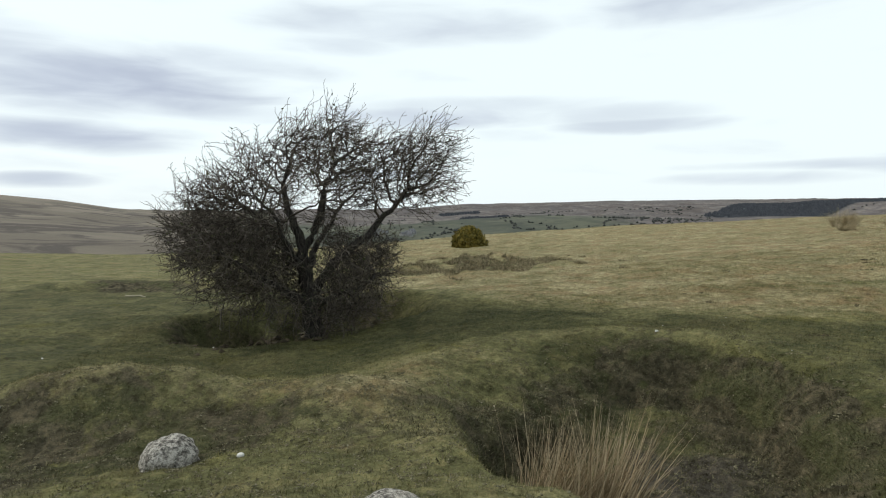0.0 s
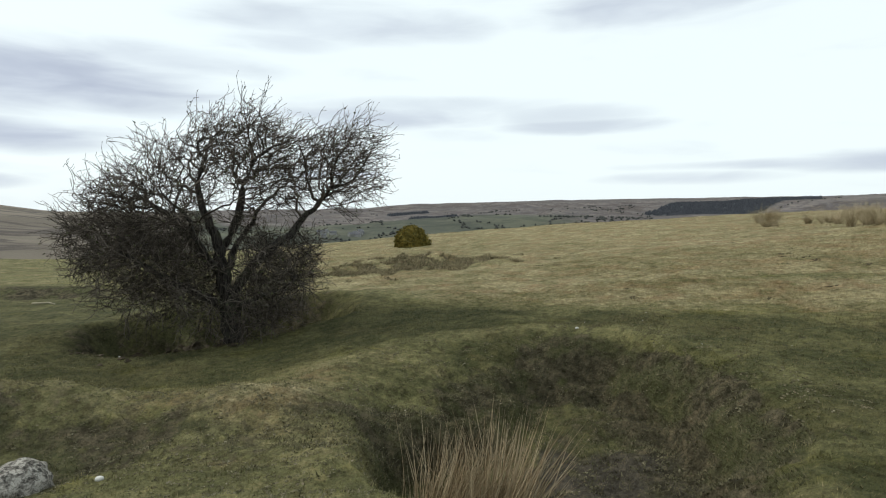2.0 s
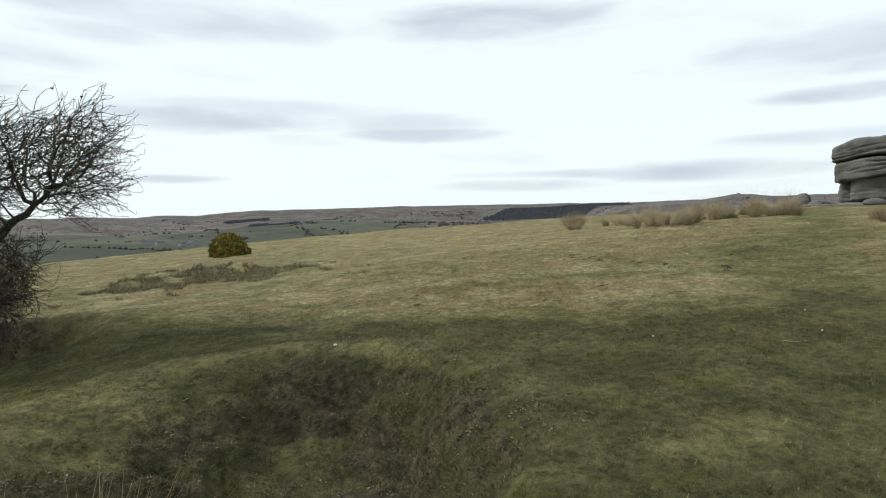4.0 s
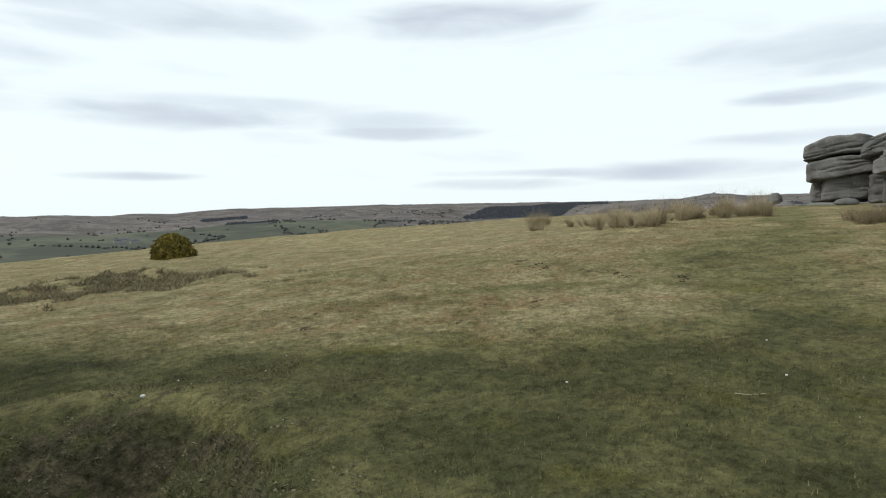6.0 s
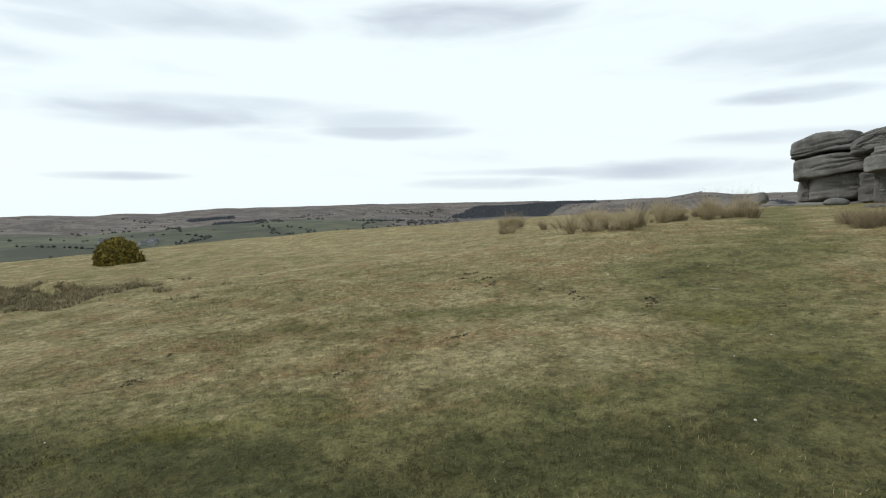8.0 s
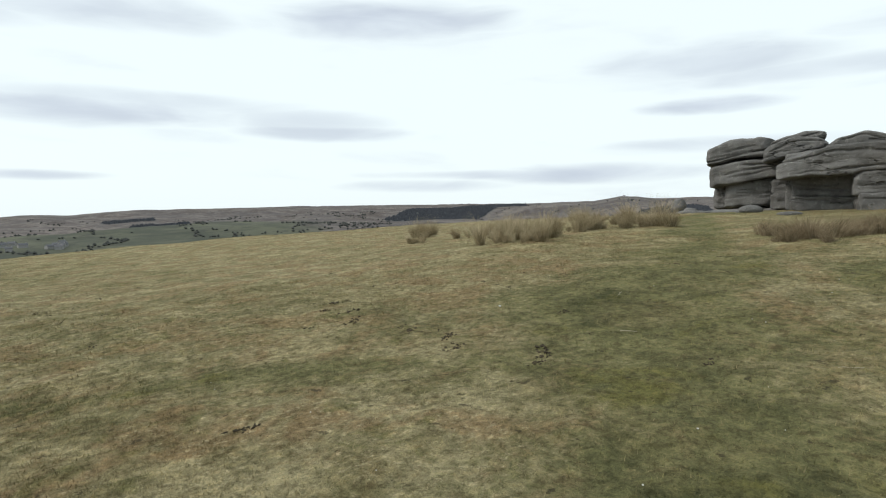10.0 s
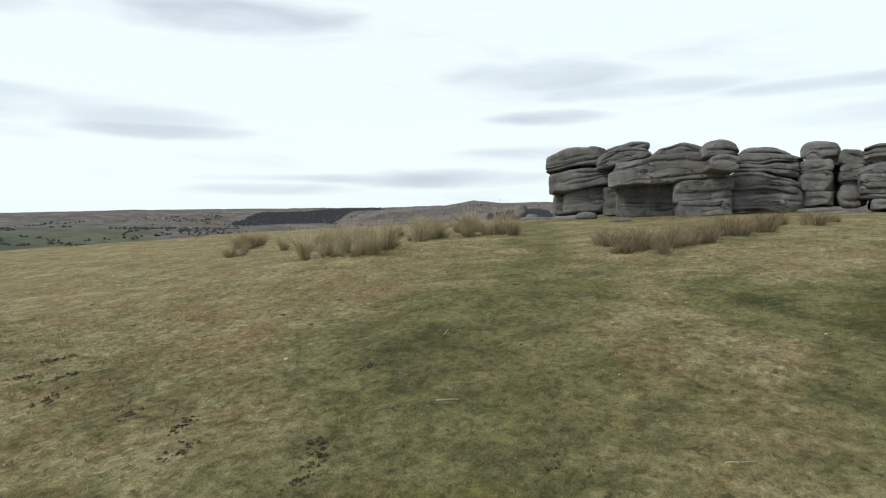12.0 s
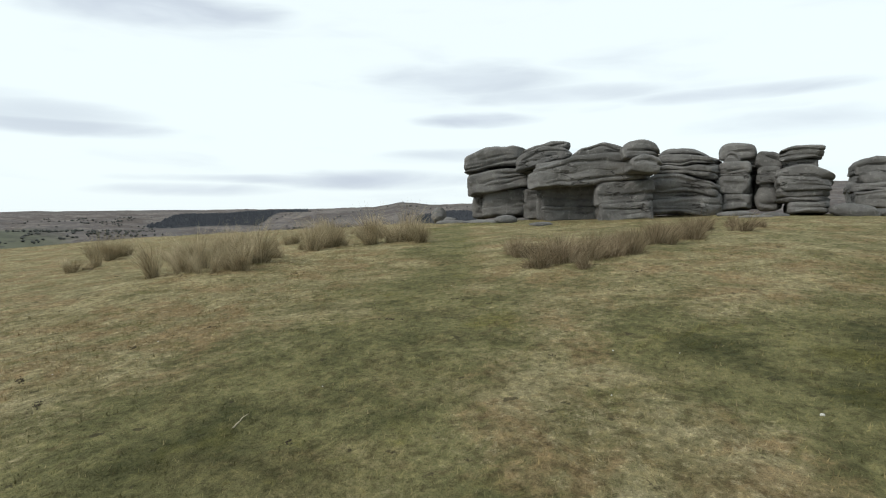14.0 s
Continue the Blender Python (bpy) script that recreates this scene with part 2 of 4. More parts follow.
GROUND = material("moor_ground", ground_look, 0.95, 0.1)
GRANITE = material("weathered_granite", granite_look, 0.9, 0.15)
BOULDER = material("lichened_boulder", boulder_look, 0.9, 0.15)
BARK = material("hawthorn_bark", bark_look, 0.95, 0.1)
TWIG = material("hawthorn_twig", by_island((0.032, 0.026, 0.021), (0.078, 0.064, 0.053), (0.165, 0.142, 0.120)), 0.9, 0.1)
BUD = material("hawthorn_lichen_buds", by_island((0.060, 0.066, 0.030), (0.11, 0.115, 0.06)), 0.9, 0.1)
GRASS = material("moor_grass", blade_look, 0.9, 0.1)
RUSH = material("dry_rush", by_island((0.16, 0.11, 0.062), (0.30, 0.225, 0.135), (0.46, 0.37, 0.25), (0.38, 0.29, 0.18)), 0.85, 0.15)
SEDGE = material("dry_sedge", by_island((0.090, 0.070, 0.042), (0.34, 0.275, 0.170), (0.58, 0.49, 0.33), (0.18, 0.140, 0.082), (0.46, 0.38, 0.245)), 0.9, 0.1)
RUSTY = material("rusty_sedge", by_island((0.060, 0.044, 0.028), (0.170, 0.128, 0.078), (0.33, 0.265, 0.175), (0.105, 0.084, 0.048), (0.23, 0.172, 0.110), (0.42, 0.35, 0.235)), 0.95, 0.1)
BRACKEN = material("dead_bracken", by_island((0.090, 0.074, 0.046), (0.200, 0.162, 0.100), (0.36, 0.30, 0.19), (0.13, 0.118, 0.062)), 0.95, 0.1)
HEATHER = material("dead_heather", by_island((0.048, 0.046, 0.024), (0.096, 0.086, 0.048), (0.170, 0.150, 0.092), (0.070, 0.074, 0.032)), 0.95, 0.1)
GORSE_LEAF = material("gorse_spines", by_island((0.070, 0.064, 0.020), (0.160, 0.132, 0.036), (0.27, 0.200, 0.050)), 0.9, 0.1)
GORSE_BLOOM = material("gorse_flowers", by_island((0.24, 0.165, 0.02), (0.38, 0.28, 0.05)), 0.8, 0.2)
# far trees: the blue-grey of distance haze is put into both colours
HAZED_CONIFER = material("plantation", by_island((0.040, 0.044, 0.052), (0.052, 0.056, 0.066), (0.066, 0.068, 0.078)), 0.95, 0.05)
HAZED_COPSE = material("hazed_copse", by_island((0.054, 0.057, 0.055), (0.072, 0.072, 0.070), (0.062, 0.066, 0.058)), 0.95, 0.05)
CHIP = material("turf_chips", by_island((0.05, 0.044, 0.026), (0.10, 0.088, 0.052), (0.18, 0.155, 0.10), (0.07, 0.07, 0.03), (0.26, 0.23, 0.16)), 0.95, 0.1)
LIMEWASH = material("limewash", lambda n, geo: (n.mix(n.noise(geo.outputs["Position"], 1.5), (0.20, 0.20, 0.195), (0.34, 0.335, 0.325)), None, 0), 0.9, 0.1)
SLATE = material("slate_roof", lambda n, geo: (n.mix(n.noise(geo.outputs["Position"], 1.0), (0.08, 0.082, 0.09), (0.14, 0.14, 0.15)), None, 0), 0.8, 0.2)
CHALK = material("white_stone", lambda n, geo: (n.mix(n.noise(geo.outputs["Position"], 30), (0.40, 0.39, 0.36), (0.62, 0.61, 0.57)), None, 0), 0.8, 0.2)
DEADWOOD = material("bleached_wood", by_island((0.30, 0.26, 0.18), (0.42, 0.37, 0.27)), 0.9, 0.1)
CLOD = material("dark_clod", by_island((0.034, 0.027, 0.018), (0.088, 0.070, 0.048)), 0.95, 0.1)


# ---- mesh helpers ----
def mesh_object(name, verts, faces, mat, parent=None, smooth=True):
    me = bpy.data.meshes.new(name)
    me.from_pydata(verts, [], faces)
    if smooth:
        me.polygons.foreach_set("use_smooth", np.ones(len(me.polygons), dtype=bool))
    me.materials.append(mat)
    me.update()
    ob = new(name, me)
    ob.parent = parent
    return ob


def triangles(name, tri, mat, parent=None, mottled=False):
    """A mesh of loose triangles from an array (n, 3, 3); mottled: it takes the colours of the ground below."""
    tri = np.asarray(tri, dtype=np.float32)
    n = len(tri)
    me = bpy.data.meshes.new(name)
    me.vertices.add(3 * n)
    me.vertices.foreach_set("co", tri.reshape(-1))
    me.loops.add(3 * n)
    me.loops.foreach_set("vertex_index", np.arange(3 * n, dtype=np.int32))
    me.polygons.add(n)
    me.polygons.foreach_set("loop_start", np.arange(0, 3 * n, 3, dtype=np.int32))
    me.materials.append(mat)
    me.update(calc_edges=True)
    if mottled:
        mottle(me, tri[:, 0, 0], tri[:, 0, 1], 3)
    ob = new(name, me)
    ob.parent = parent
    return ob


def mottle(me, x, y, times=1):
    """Marks on each vertex what grows there and what land it is."""
    for name, cols in (("cover", cover_at(x, y)), ("land", land_at(x, y, 0))):
        at = me.attributes.new(name, "FLOAT_COLOR", "POINT")
        at.data.foreach_set("color", np.stack([*cols, np.ones(len(x))], -1).astype(np.float32).repeat(times, axis=0).reshape(-1))


def lattice(ix, iy, seed):
    h = (ix.astype(np.int64) * 374761393 + iy.astype(np.int64) * 668265263 + seed * 1442695041) & 0xFFFFFFFF
    h = ((h ^ (h >> 13)) * 1274126177) & 0xFFFFFFFF
    return ((h ^ (h >> 16)) & 0xFFFF) / 65535.0


def value_noise(x, y, seed=0):
    x, y = np.asarray(x, float), np.asarray(y, float)
    ix, iy = np.floor(x), np.floor(y)
    fx, fy = x - ix, y - iy
    fx, fy = fx * fx * (3 - 2 * fx), fy * fy * (3 - 2 * fy)
    a, b = lattice(ix, iy, seed), lattice(ix + 1, iy, seed)
    c, d = lattice(ix, iy + 1, seed), lattice(ix + 1, iy + 1, seed)
    return (a * (1 - fx) + b * fx) * (1 - fy) + (c * (1 - fx) + d * fx) * fy - 0.5


def fbm(x, y, size, octaves=4, seed=0, gain=0.5):
    x, y = np.asarray(x, float), np.asarray(y, float)
    out, amp, f = 0.0, 1.0, 1.0 / size
    for i in range(octaves):
        out = out + amp * value_noise(x * f + 17.3 * i, y * f - 9.1 * i, seed + i)
        amp, f = amp * gain, f * 2.03
    return out


def step(x, a, b):
    t = np.clip((x - a) / (b - a), 0, 1)
    return t * t * (3 - 2 * t)


def bell(x, y, cx, cy, rx, ry, turn=0.0):
    c, s = math.cos(radians(turn)), math.sin(radians(turn))
    u, v = (x - cx) * c + (y - cy) * s, -(x - cx) * s + (y - cy) * c
    return np.exp(-(u / rx) ** 2 - (v / ry) ** 2)


# ---- the lie of the land ----
PIT = (2.35, 4.05)
HOLLOW = (-0.85, 9.55)
PIT_TURN = (-60, -39, 2, 24, 56, 88, 112, 140, 163, 190, 217, 240, 270, 300)
PIT_RIM = (1.72, 1.74, 1.67, 1.95, 2.25, 2.45, 2.5, 2.27, 1.9, 1.78, 2.1, 2.2, 2.1, 1.72)
PIT_WALL = (0.85, 0.78, 0.72, 0.74, 0.90, 1.6, 1.95, 1.75, 0.9, 0.32, 0.34, 0.5, 0.8, 0.95)
HEAPS = ((1.25, 3.12, 0.34, 0.30, 0.14), (-0.5, 3.3, 0.5, 0.45, 0.10), (-0.3, 7.9, 1.7, 0.6, -0.10), (-2.0, 7.8, 1.0, 0.6, -0.05), (14.5, 7.0, 2.5, 3.0, 0.08),
         (-1.8, 4.72, 1.2, 0.46, 0.40), (-0.05, 4.45, 0.5, 0.55, 0.18), (-0.1, 2.1, 1.5, 0.8, 0.386), (-1.6, 6.7, 2.2, 1.0, -0.20),
         (-1.5, 3.0, 0.9, 0.7, 0.14), (-2.6, 8.6, 2.2, 1.0, -0.22), (0.4, 3.3, 0.5, 0.4, 0.10), (-2.7, 4.5, 0.6, 0.6, 0.08),
         (18.0, 13.5, 3.0, 2.0, 0.13), (33.0, 10.0, 4.0, 4.0, -0.10), (4.6, 15.7, 2.8, 0.6, 0.05), (-6.2, 16.0, 2.6, 0.8, 0.2), (-5.4, 15.2, 1.4, 0.5, -0.2))
SKY_AZ = (-180, -120, -60, -40, -29, -21, -12, -3, 1, 3, 6, 11, 20, 25, 33, 41, 47, 54, 56.4, 58.2, 59.5, 62, 70, 85, 95, 110, 140, 180)
SKY_EL = (0.4, 0.5, 0.3, 0.2, 0.0, -0.2, -0.4, -0.26, -0.36, -0.18, -0.24, 0.15, 0.27, 0.42, 0.48, 0.50, 0.52, 0.68, 1.08, 1.04, 0.86, 0.92, 0.9, 1.4, 2.4, 1.9, 0.6, 0.4)


HILL_AZ = (-180, -130, -100, -60, -40, -29, -25, -21, -17, -12, -8, 0, 180)
HILL_EL = (-8, -8, -2, 2.0, 1.6, 1.0, 0.56, -0.12, -0.52, -1.2, -2.5, -8, -8)


def pit_shape(x, y):
    """0 on the rim of the pit and outside it, 1 on its floor; and the distance beyond the rim."""
    dx, dy = x - PIT[0], y - PIT[1]
    th, r = np.degrees(np.arctan2(dy, dx)), np.hypot(dx, dy)
    rim = np.interp(th, PIT_TURN, PIT_RIM, period=360) + 0.16 * fbm(np.cos(np.radians(th)) * 2 + 5, np.sin(np.radians(th)) * 2, 0.7, 3, 31)
    wall = np.interp(th, PIT_TURN, PIT_WALL, period=360)
    t = (rim - r) / wall + 0.22 * fbm(x, y, 0.45, 3, 33) * step(rim - r, 0.05, 0.3)
    return 0.5 * step(t, 0.0, 0.85) + 0.5 * step(t, 0.62, 1.0), r - rim


def height(x, y):
    x, y = np.asarray(x, float), np.asarray(y, float)
    r = np.hypot(x, y)
    az = np.degrees(np.arctan2(x, y))
    k = np.minimum(1.0, 44.0 / np.maximum(r, 1e-6))
    u, v = np.maximum(x * k / 10, -2.4), np.maximum(y * k / 10, -1.0)
    near = (-0.090 + 0.248 * u + 0.0986 * v + 0.2142 * u * u + 0.0612 * u * v - 0.2937 * v * v
            - 0.0425 * u ** 3 - 0.0063 * u * u * v + 0.0028 * u * v * v + 0.0480 * v ** 3)
    w = 1 - step(r, 40, 60)
    rough = 0.5 + 0.3 * step(y, 9, 14)
    near = near + w * (0.14 * fbm(x, y, 6.0, 3, 3) * step(r, 8, 16) + 0.05 * rough * fbm(x, y, 1.1, 3, 5) + 0.034 * fbm(x, y, 0.26, 3, 8))
    near = near + w * 0.030 * fbm(x, y, 0.11, 3, 9) * (1 - step(r, 6, 9)) * (0.35 + 0.9 * bell(x, y, -1.7, 3.7, 1.6, 1.1))
    # old spoil heaps, pit and hollow
    for cx, cy, rx, ry, h in HEAPS:
        near = near + h * bell(x, y, cx, cy, rx, ry)
    inside, beyond = pit_shape(x, y)
    far_side = step(y, 4.0, 5.4)
    near = near + (0.02 + 0.03 * far_side) * np.exp(-(beyond / 0.42) ** 2)
    bank = step(inside, 0.1, 0.5) * (1 - step(inside, 0.85, 1.0))
    near = near - (0.60 + 0.10 * fbm(x, y, 0.5, 3, 14)) * inside + 0.10 * bank * fbm(x, y, 0.28, 3, 15)
    near = near - 0.22 * bell(x, y, 3.3, 5.45, 0.5, 0.22, -20) * step(-beyond, 0.06, 0.22)
    hx = bell(x, y, HOLLOW[0], HOLLOW[1], 2.1, 1.25, 4) + 0.10 * fbm(x, y, 0.8, 3, 43)
    in_hollow = step(hx, 0.28, 0.62)
    near = near - 0.62 * in_hollow + 0.16 * bell(x, y, 0.9, 10.6, 1.3, 0.9) + 0.34 * in_hollow * fbm(x, y, 0.36, 3, 44)
    near = near + 0.34 * bell(x, y, 3.7, 17.3, 2.7, 0.95, -4) * (1 + 0.9 * fbm(x, y, 0.9, 3, 45))
    # the field falls away into the valley, and far moors close the view
    fall = -0.085 * np.maximum(r - 40 - 2.5 * (1 - np.exp(-np.maximum(r - 40, 0) / 2.5)), 0)
    el = np.interp(az, SKY_AZ, SKY_EL)
    top_r = 2700 + 450 * np.sin(np.radians(az * 4)) + 200 * np.sin(np.radians(az * 11 + 40))
    top = 1.6 + top_r * np.tan(np.radians(el)) + 2.5 * fbm(az * 3, r * 0, 5, 4, 61) + 5.0 * np.maximum(0, fbm(az * 3, r * 0 + 7, 1.6, 2, 63) - 0.32)
    floor_z = -62 + 16 * fbm(x, y, 600, 3, 71)
    t = np.clip((r - 800) / np.maximum(top_r - 800, 1), 0, 1.25)
    rise = floor_z + (top - floor_z) * np.minimum(t, 1) ** 0.9 - 160 * np.maximum(t - 1, 0)
    rise = rise + 34 * fbm(x, y, 520, 4, 77) * np.sin(np.pi * np.clip(t, 0, 1))
    flank = near + np.maximum(fall, -75)
    z = flank + (rise - flank) * step(r, 420, 820)
    z = z + 6 * step(r, 150, 320) * (1 - step(r, 700, 1000)) * fbm(x, y, 110, 4, 83)
    # the nearer hillside across the combe
    crown = 1.6 + 620 * np.tan(np.radians(np.interp(az, HILL_AZ, HILL_EL)))
    t = np.clip((r - 110) / 510, 0, 1)
    side = -9 + (crown + 9) * t ** 1.15 - 0.06 * np.maximum(r - 620, 0) + 2.2 * fbm(x, y, 70, 4, 81) * np.sin(np.pi * t)
    return np.maximum(z, side)


def zat(x, y):
    return float(height(np.array([x]), np.array([y]))[0])


# ---- ground: one sheet to the horizon ----
def build_ground():
    cx, cy = 2.0, 1.0
    dense = np.arange(-58, 118, 0.27)
    sparse = np.arange(118, 302, 2.0)
    ang = np.radians(np.concatenate([dense, sparse]))
    rad = [0.12]
    while rad[-1] < 4200:
        r = rad[-1]
        rad.append(r + (0.028 if r < 5.5 else max(0.045, 0.0062 * r if r < 12 else 0.016 * r)))
    rad = np.array(rad)
    na, nr = len(ang), len(rad)
    A, Rr = np.meshgrid(ang, rad)
    X, Y = cx + Rr * np.sin(A), cy + Rr * np.cos(A)
    Z = height(X, Y)
    verts = np.stack([X, Y, Z], -1).reshape(-1, 3)
    i, j = np.meshgrid(np.arange(nr - 1), np.arange(na), indexing="ij")
    j2 = (j + 1) % na
    quads = np.stack([i * na + j, (i + 1) * na + j, (i + 1) * na + j2, i * na + j2], -1).reshape(-1, 4)[:, ::-1]
    verts = np.vstack([verts, [[cx, cy, zat(cx, cy)]]])
    me = bpy.data.meshes.new("ground")
    fan = [(k, (k + 1) % na, len(verts) - 1) for k in range(na)]
    loops = np.concatenate([quads.reshape(-1), np.array(fan)[:, ::-1].reshape(-1)]).astype(np.int32)
    starts = np.concatenate([np.arange(len(quads)) * 4, len(quads) * 4 + np.arange(na) * 3]).astype(np.int32)
    me.vertices.add(len(verts))
    me.vertices.foreach_set("co", verts.astype(np.float32).reshape(-1))
    me.loops.add(len(loops))
    me.loops.foreach_set("vertex_index", loops)
    me.polygons.add(len(starts))
    me.polygons.foreach_set("loop_start", starts)
    me.update(calc_edges=True)
    me.polygons.foreach_set("use_smooth", np.ones(len(starts), dtype=bool))
    x, y, z = verts.T
    mottle(me, x, y)
    me.materials.append(GROUND)
    return tagged(new("ground", me), "rough moorland turf with old diggings and bleached grass", "ground", kind="structure")


def cover_at(x, y):
    """What grows near by: bleached grass, dark heathy banks, bare mud; the heath also holds painted shade in the pit.
    """
    inside, beyond = pit_shape(x, y)
    ragged = 1.1 * fbm(x, y, 2.6, 4, 21) + 0.5 * fbm(x, y, 0.7, 3, 22)
    left = np.interp(x, (-6, 0.0, 1.8, 2.9, 4.5, 6.0, 7.2, 8.3, 9.1, 10.3, 11.3, 12.4, 13.5, 14.8, 18, 24, 30), (17, 13, 10.6, 9.0, 7.4, 6.2, 5.3, 5.0, 5.3, 6.2, 7.2, 8.2, 8.4, 8.5, 9.8, 13, 16))
    right = np.interp(x, (-4, 4, 9.3, 11.0, 13.0, 14.0, 15.7, 17.3, 23.7, 30), (-9, -3.5, 2.2, 4.9, 6.1, 6.6, 7.3, 8.0, 11.0, 14.4))
    field = step(y - left + ragged, -1.5, 1.5) * (0.15 + 0.85 * step(x + 0.12 * y, -1.0, 4.5))
    lawn = step(right - y + 0.6 * ragged, -0.3, 0.6)
    straw = 0.20 + 0.46 * field + 0.18 * lawn * (1 + 1.2 * fbm(x, y, 1.6, 3, 23))
    straw = straw + lawn * (0.46 * bell(x, y, 14.0, 5.7, 0.9, 0.75) + 0.48 * bell(x, y, 13.9, 4.7, 0.7, 0.32, 10) + 0.40 * bell(x, y, 16.4, 6.4, 1.1, 0.45, 20) + 0.36 * bell(x, y, 17.0, 5.1, 0.9, 0.4)
                            + 0.30 * bell(x, y, 20.5, 4.6, 3.0, 0.8, 8) + 0.25 * bell(x, y, 13.7, 5.2, 0.8, 0.3) - 0.42 * bell(x, y, 15.9, 5.1, 0.9, 0.5, 10) - 0.46 * bell(x, y, 15.6, 3.9, 2.6, 0.55, 5))
    straw = straw + 0.24 * field * (bell(x, y, 8.3, 6.4, 1.1, 0.8) + bell(x, y, 9.4, 6.1, 0.8, 0.5) + bell(x, y, 10.7, 7.3, 0.7, 0.4) + 0.6 * bell(x, y, 5.9, 8.1, 1.2, 0.7))
    trod = np.abs(y - np.interp(x, (7.1, 8.1, 9.4, 10.3), (8.94, 8.42, 7.89, 6.96)) + 0.25 * fbm(x, y, 0.9, 3, 24))
    straw = straw - 0.36 * np.exp(-(trod / 0.34) ** 2) * step(x, 5.6, 7.2) * (1 - step(x, 10.4, 11.2))
    straw = straw + 0.28 * np.exp(-((beyond - 0.10) / 0.30) ** 2) * (0.3 + 0.7 * step(y, 4, 5)) * (1 - 0.7 * step(x, 3.0, 3.8)) + 0.28 * bell(x, y, 1.3, 5.9, 0.8, 0.55, 30) + 0.30 * bell(x, y, 4.65, 2.5, 0.5, 0.3)
    # pale bells along both heap crests paint their highlight into the grass colour
    straw = straw + 0.16 * bell(x, y, -0.2, 4.2, 0.7, 0.8) + 0.26 * bell(x, y, -1.7, 4.75, 1.4, 0.35) + 0.22 * bell(x, y, 0.1, 4.45, 0.7, 0.4) - 0.22 * inside
    straw = straw + 0.22 * step(x, 15, 21) * lawn + 0.14 * field * step(x, 10.5, 13)
    straw = straw - 0.16 * bell(x, y, 12.5, 7.8, 1.0, 0.9)
    # turf on the near side of the field is darker and greener
    dark_turf = step(left - y, 0.0, 0.8) * step(x + 2.4 * ragged + 0.3 * y, 3.2, 7.2) * (1 - lawn) * (1 - step(x + 2.0 * ragged, 11.0, 14.5))
    straw = straw - (0.26 * dark_turf + 0.24 * step(left - y, 0.5, 2.5) * (1 - step(x, 2, 5)) * step(y, 5.3, 6.3)) * (1 + 0.8 * fbm(x, y, 1.2, 4, 56)) * (1 - step(x + 2.0 * ragged, 9.0, 13.0))
    spread = 1 + 1.5 * fbm(x, y, 0.45, 3, 41)
    wall = step(inside, 0.03, 0.16) * (1 - step(inside, 0.88, 1.0))
    # pit walls: dark heath, plus the overhang's shade painted with the same colour
    heath_shade = 0.34 * wall * step(x - 0.25 * (y - 4.2), 2.75, 3.3) * (1 + 2.2 * fbm(x, y, 0.42, 4, 58)) + 0.22 * step(inside, 0.12, 0.45) * (1 - step(inside, 0.85, 1.0)) * spread
    heath_shade = heath_shade + spread * step(-beyond, 0.10, 0.22) * (0.80 * bell(x, y, 3.38, 5.35, 0.62, 0.24, -50) + 0.62 * bell(x, y, 3.62, 4.3, 0.30, 0.6) + 0.48 * bell(x, y, 3.35, 3.35, 0.55, 0.65) + 0.75 * bell(x, y, 1.85, 5.25, 0.40, 0.28, 20))
    heath_shade = heath_shade + spread * 0.85 * bell(x, y, 1.02, 4.55, 0.50, 0.22, 25)
    heath_shade = heath_shade + 0.42 * bell(x, y, 3.5, 5.9, 0.9, 0.6) * spread
    hx = bell(x, y, HOLLOW[0], HOLLOW[1], 2.2, 1.3, 4)
    heath_shade = heath_shade + 0.52 * step(hx * (1 + 0.4 * fbm(x, y, 0.6, 3, 50)), 0.25, 0.48) * (1 + 0.9 * fbm(x, y, 0.3, 3, 47)) + 1.0 * bell(x, y, -5.4, 15.5, 1.7, 0.7, -10)
    heath_shade = heath_shade + 0.56 * step(bell(x, y, 3.6, 16.2, 2.9, 1.5, -4) * (1 + 1.2 * fbm(x, y, 0.45, 3, 46)), 0.28, 0.75)
    # heathy heaps; the lobe and the pit floor also get painted shade
    heath_shade = heath_shade + 0.76 * bell(x, y, -1.8, 3.9, 1.7, 0.9) * (1 + 0.8 * fbm(x, y, 0.35, 3, 49)) + 0.26 * bell(x, y, 0.3, 4.0, 0.9, 0.9) + 0.15 * dark_turf * (1 + fbm(x, y, 0.7, 3, 55)) + 0.34 * step(inside, 0.25, 0.7) * (1 + 0.8 * fbm(x, y, 0.5, 3, 60))
    mud = (0.62 + 0.8 * fbm(x, y, 0.8, 3, 48)) * step(inside, 0.80, 1.0) * step(x, 1.3, 2.2) * (1 - step(y + 0.6 * fbm(x, y, 0.5, 3, 59), 4.0, 4.7))
    return np.clip(straw, 0, 1), np.clip(heath_shade, 0, 1), np.clip(mud, 0, 1)


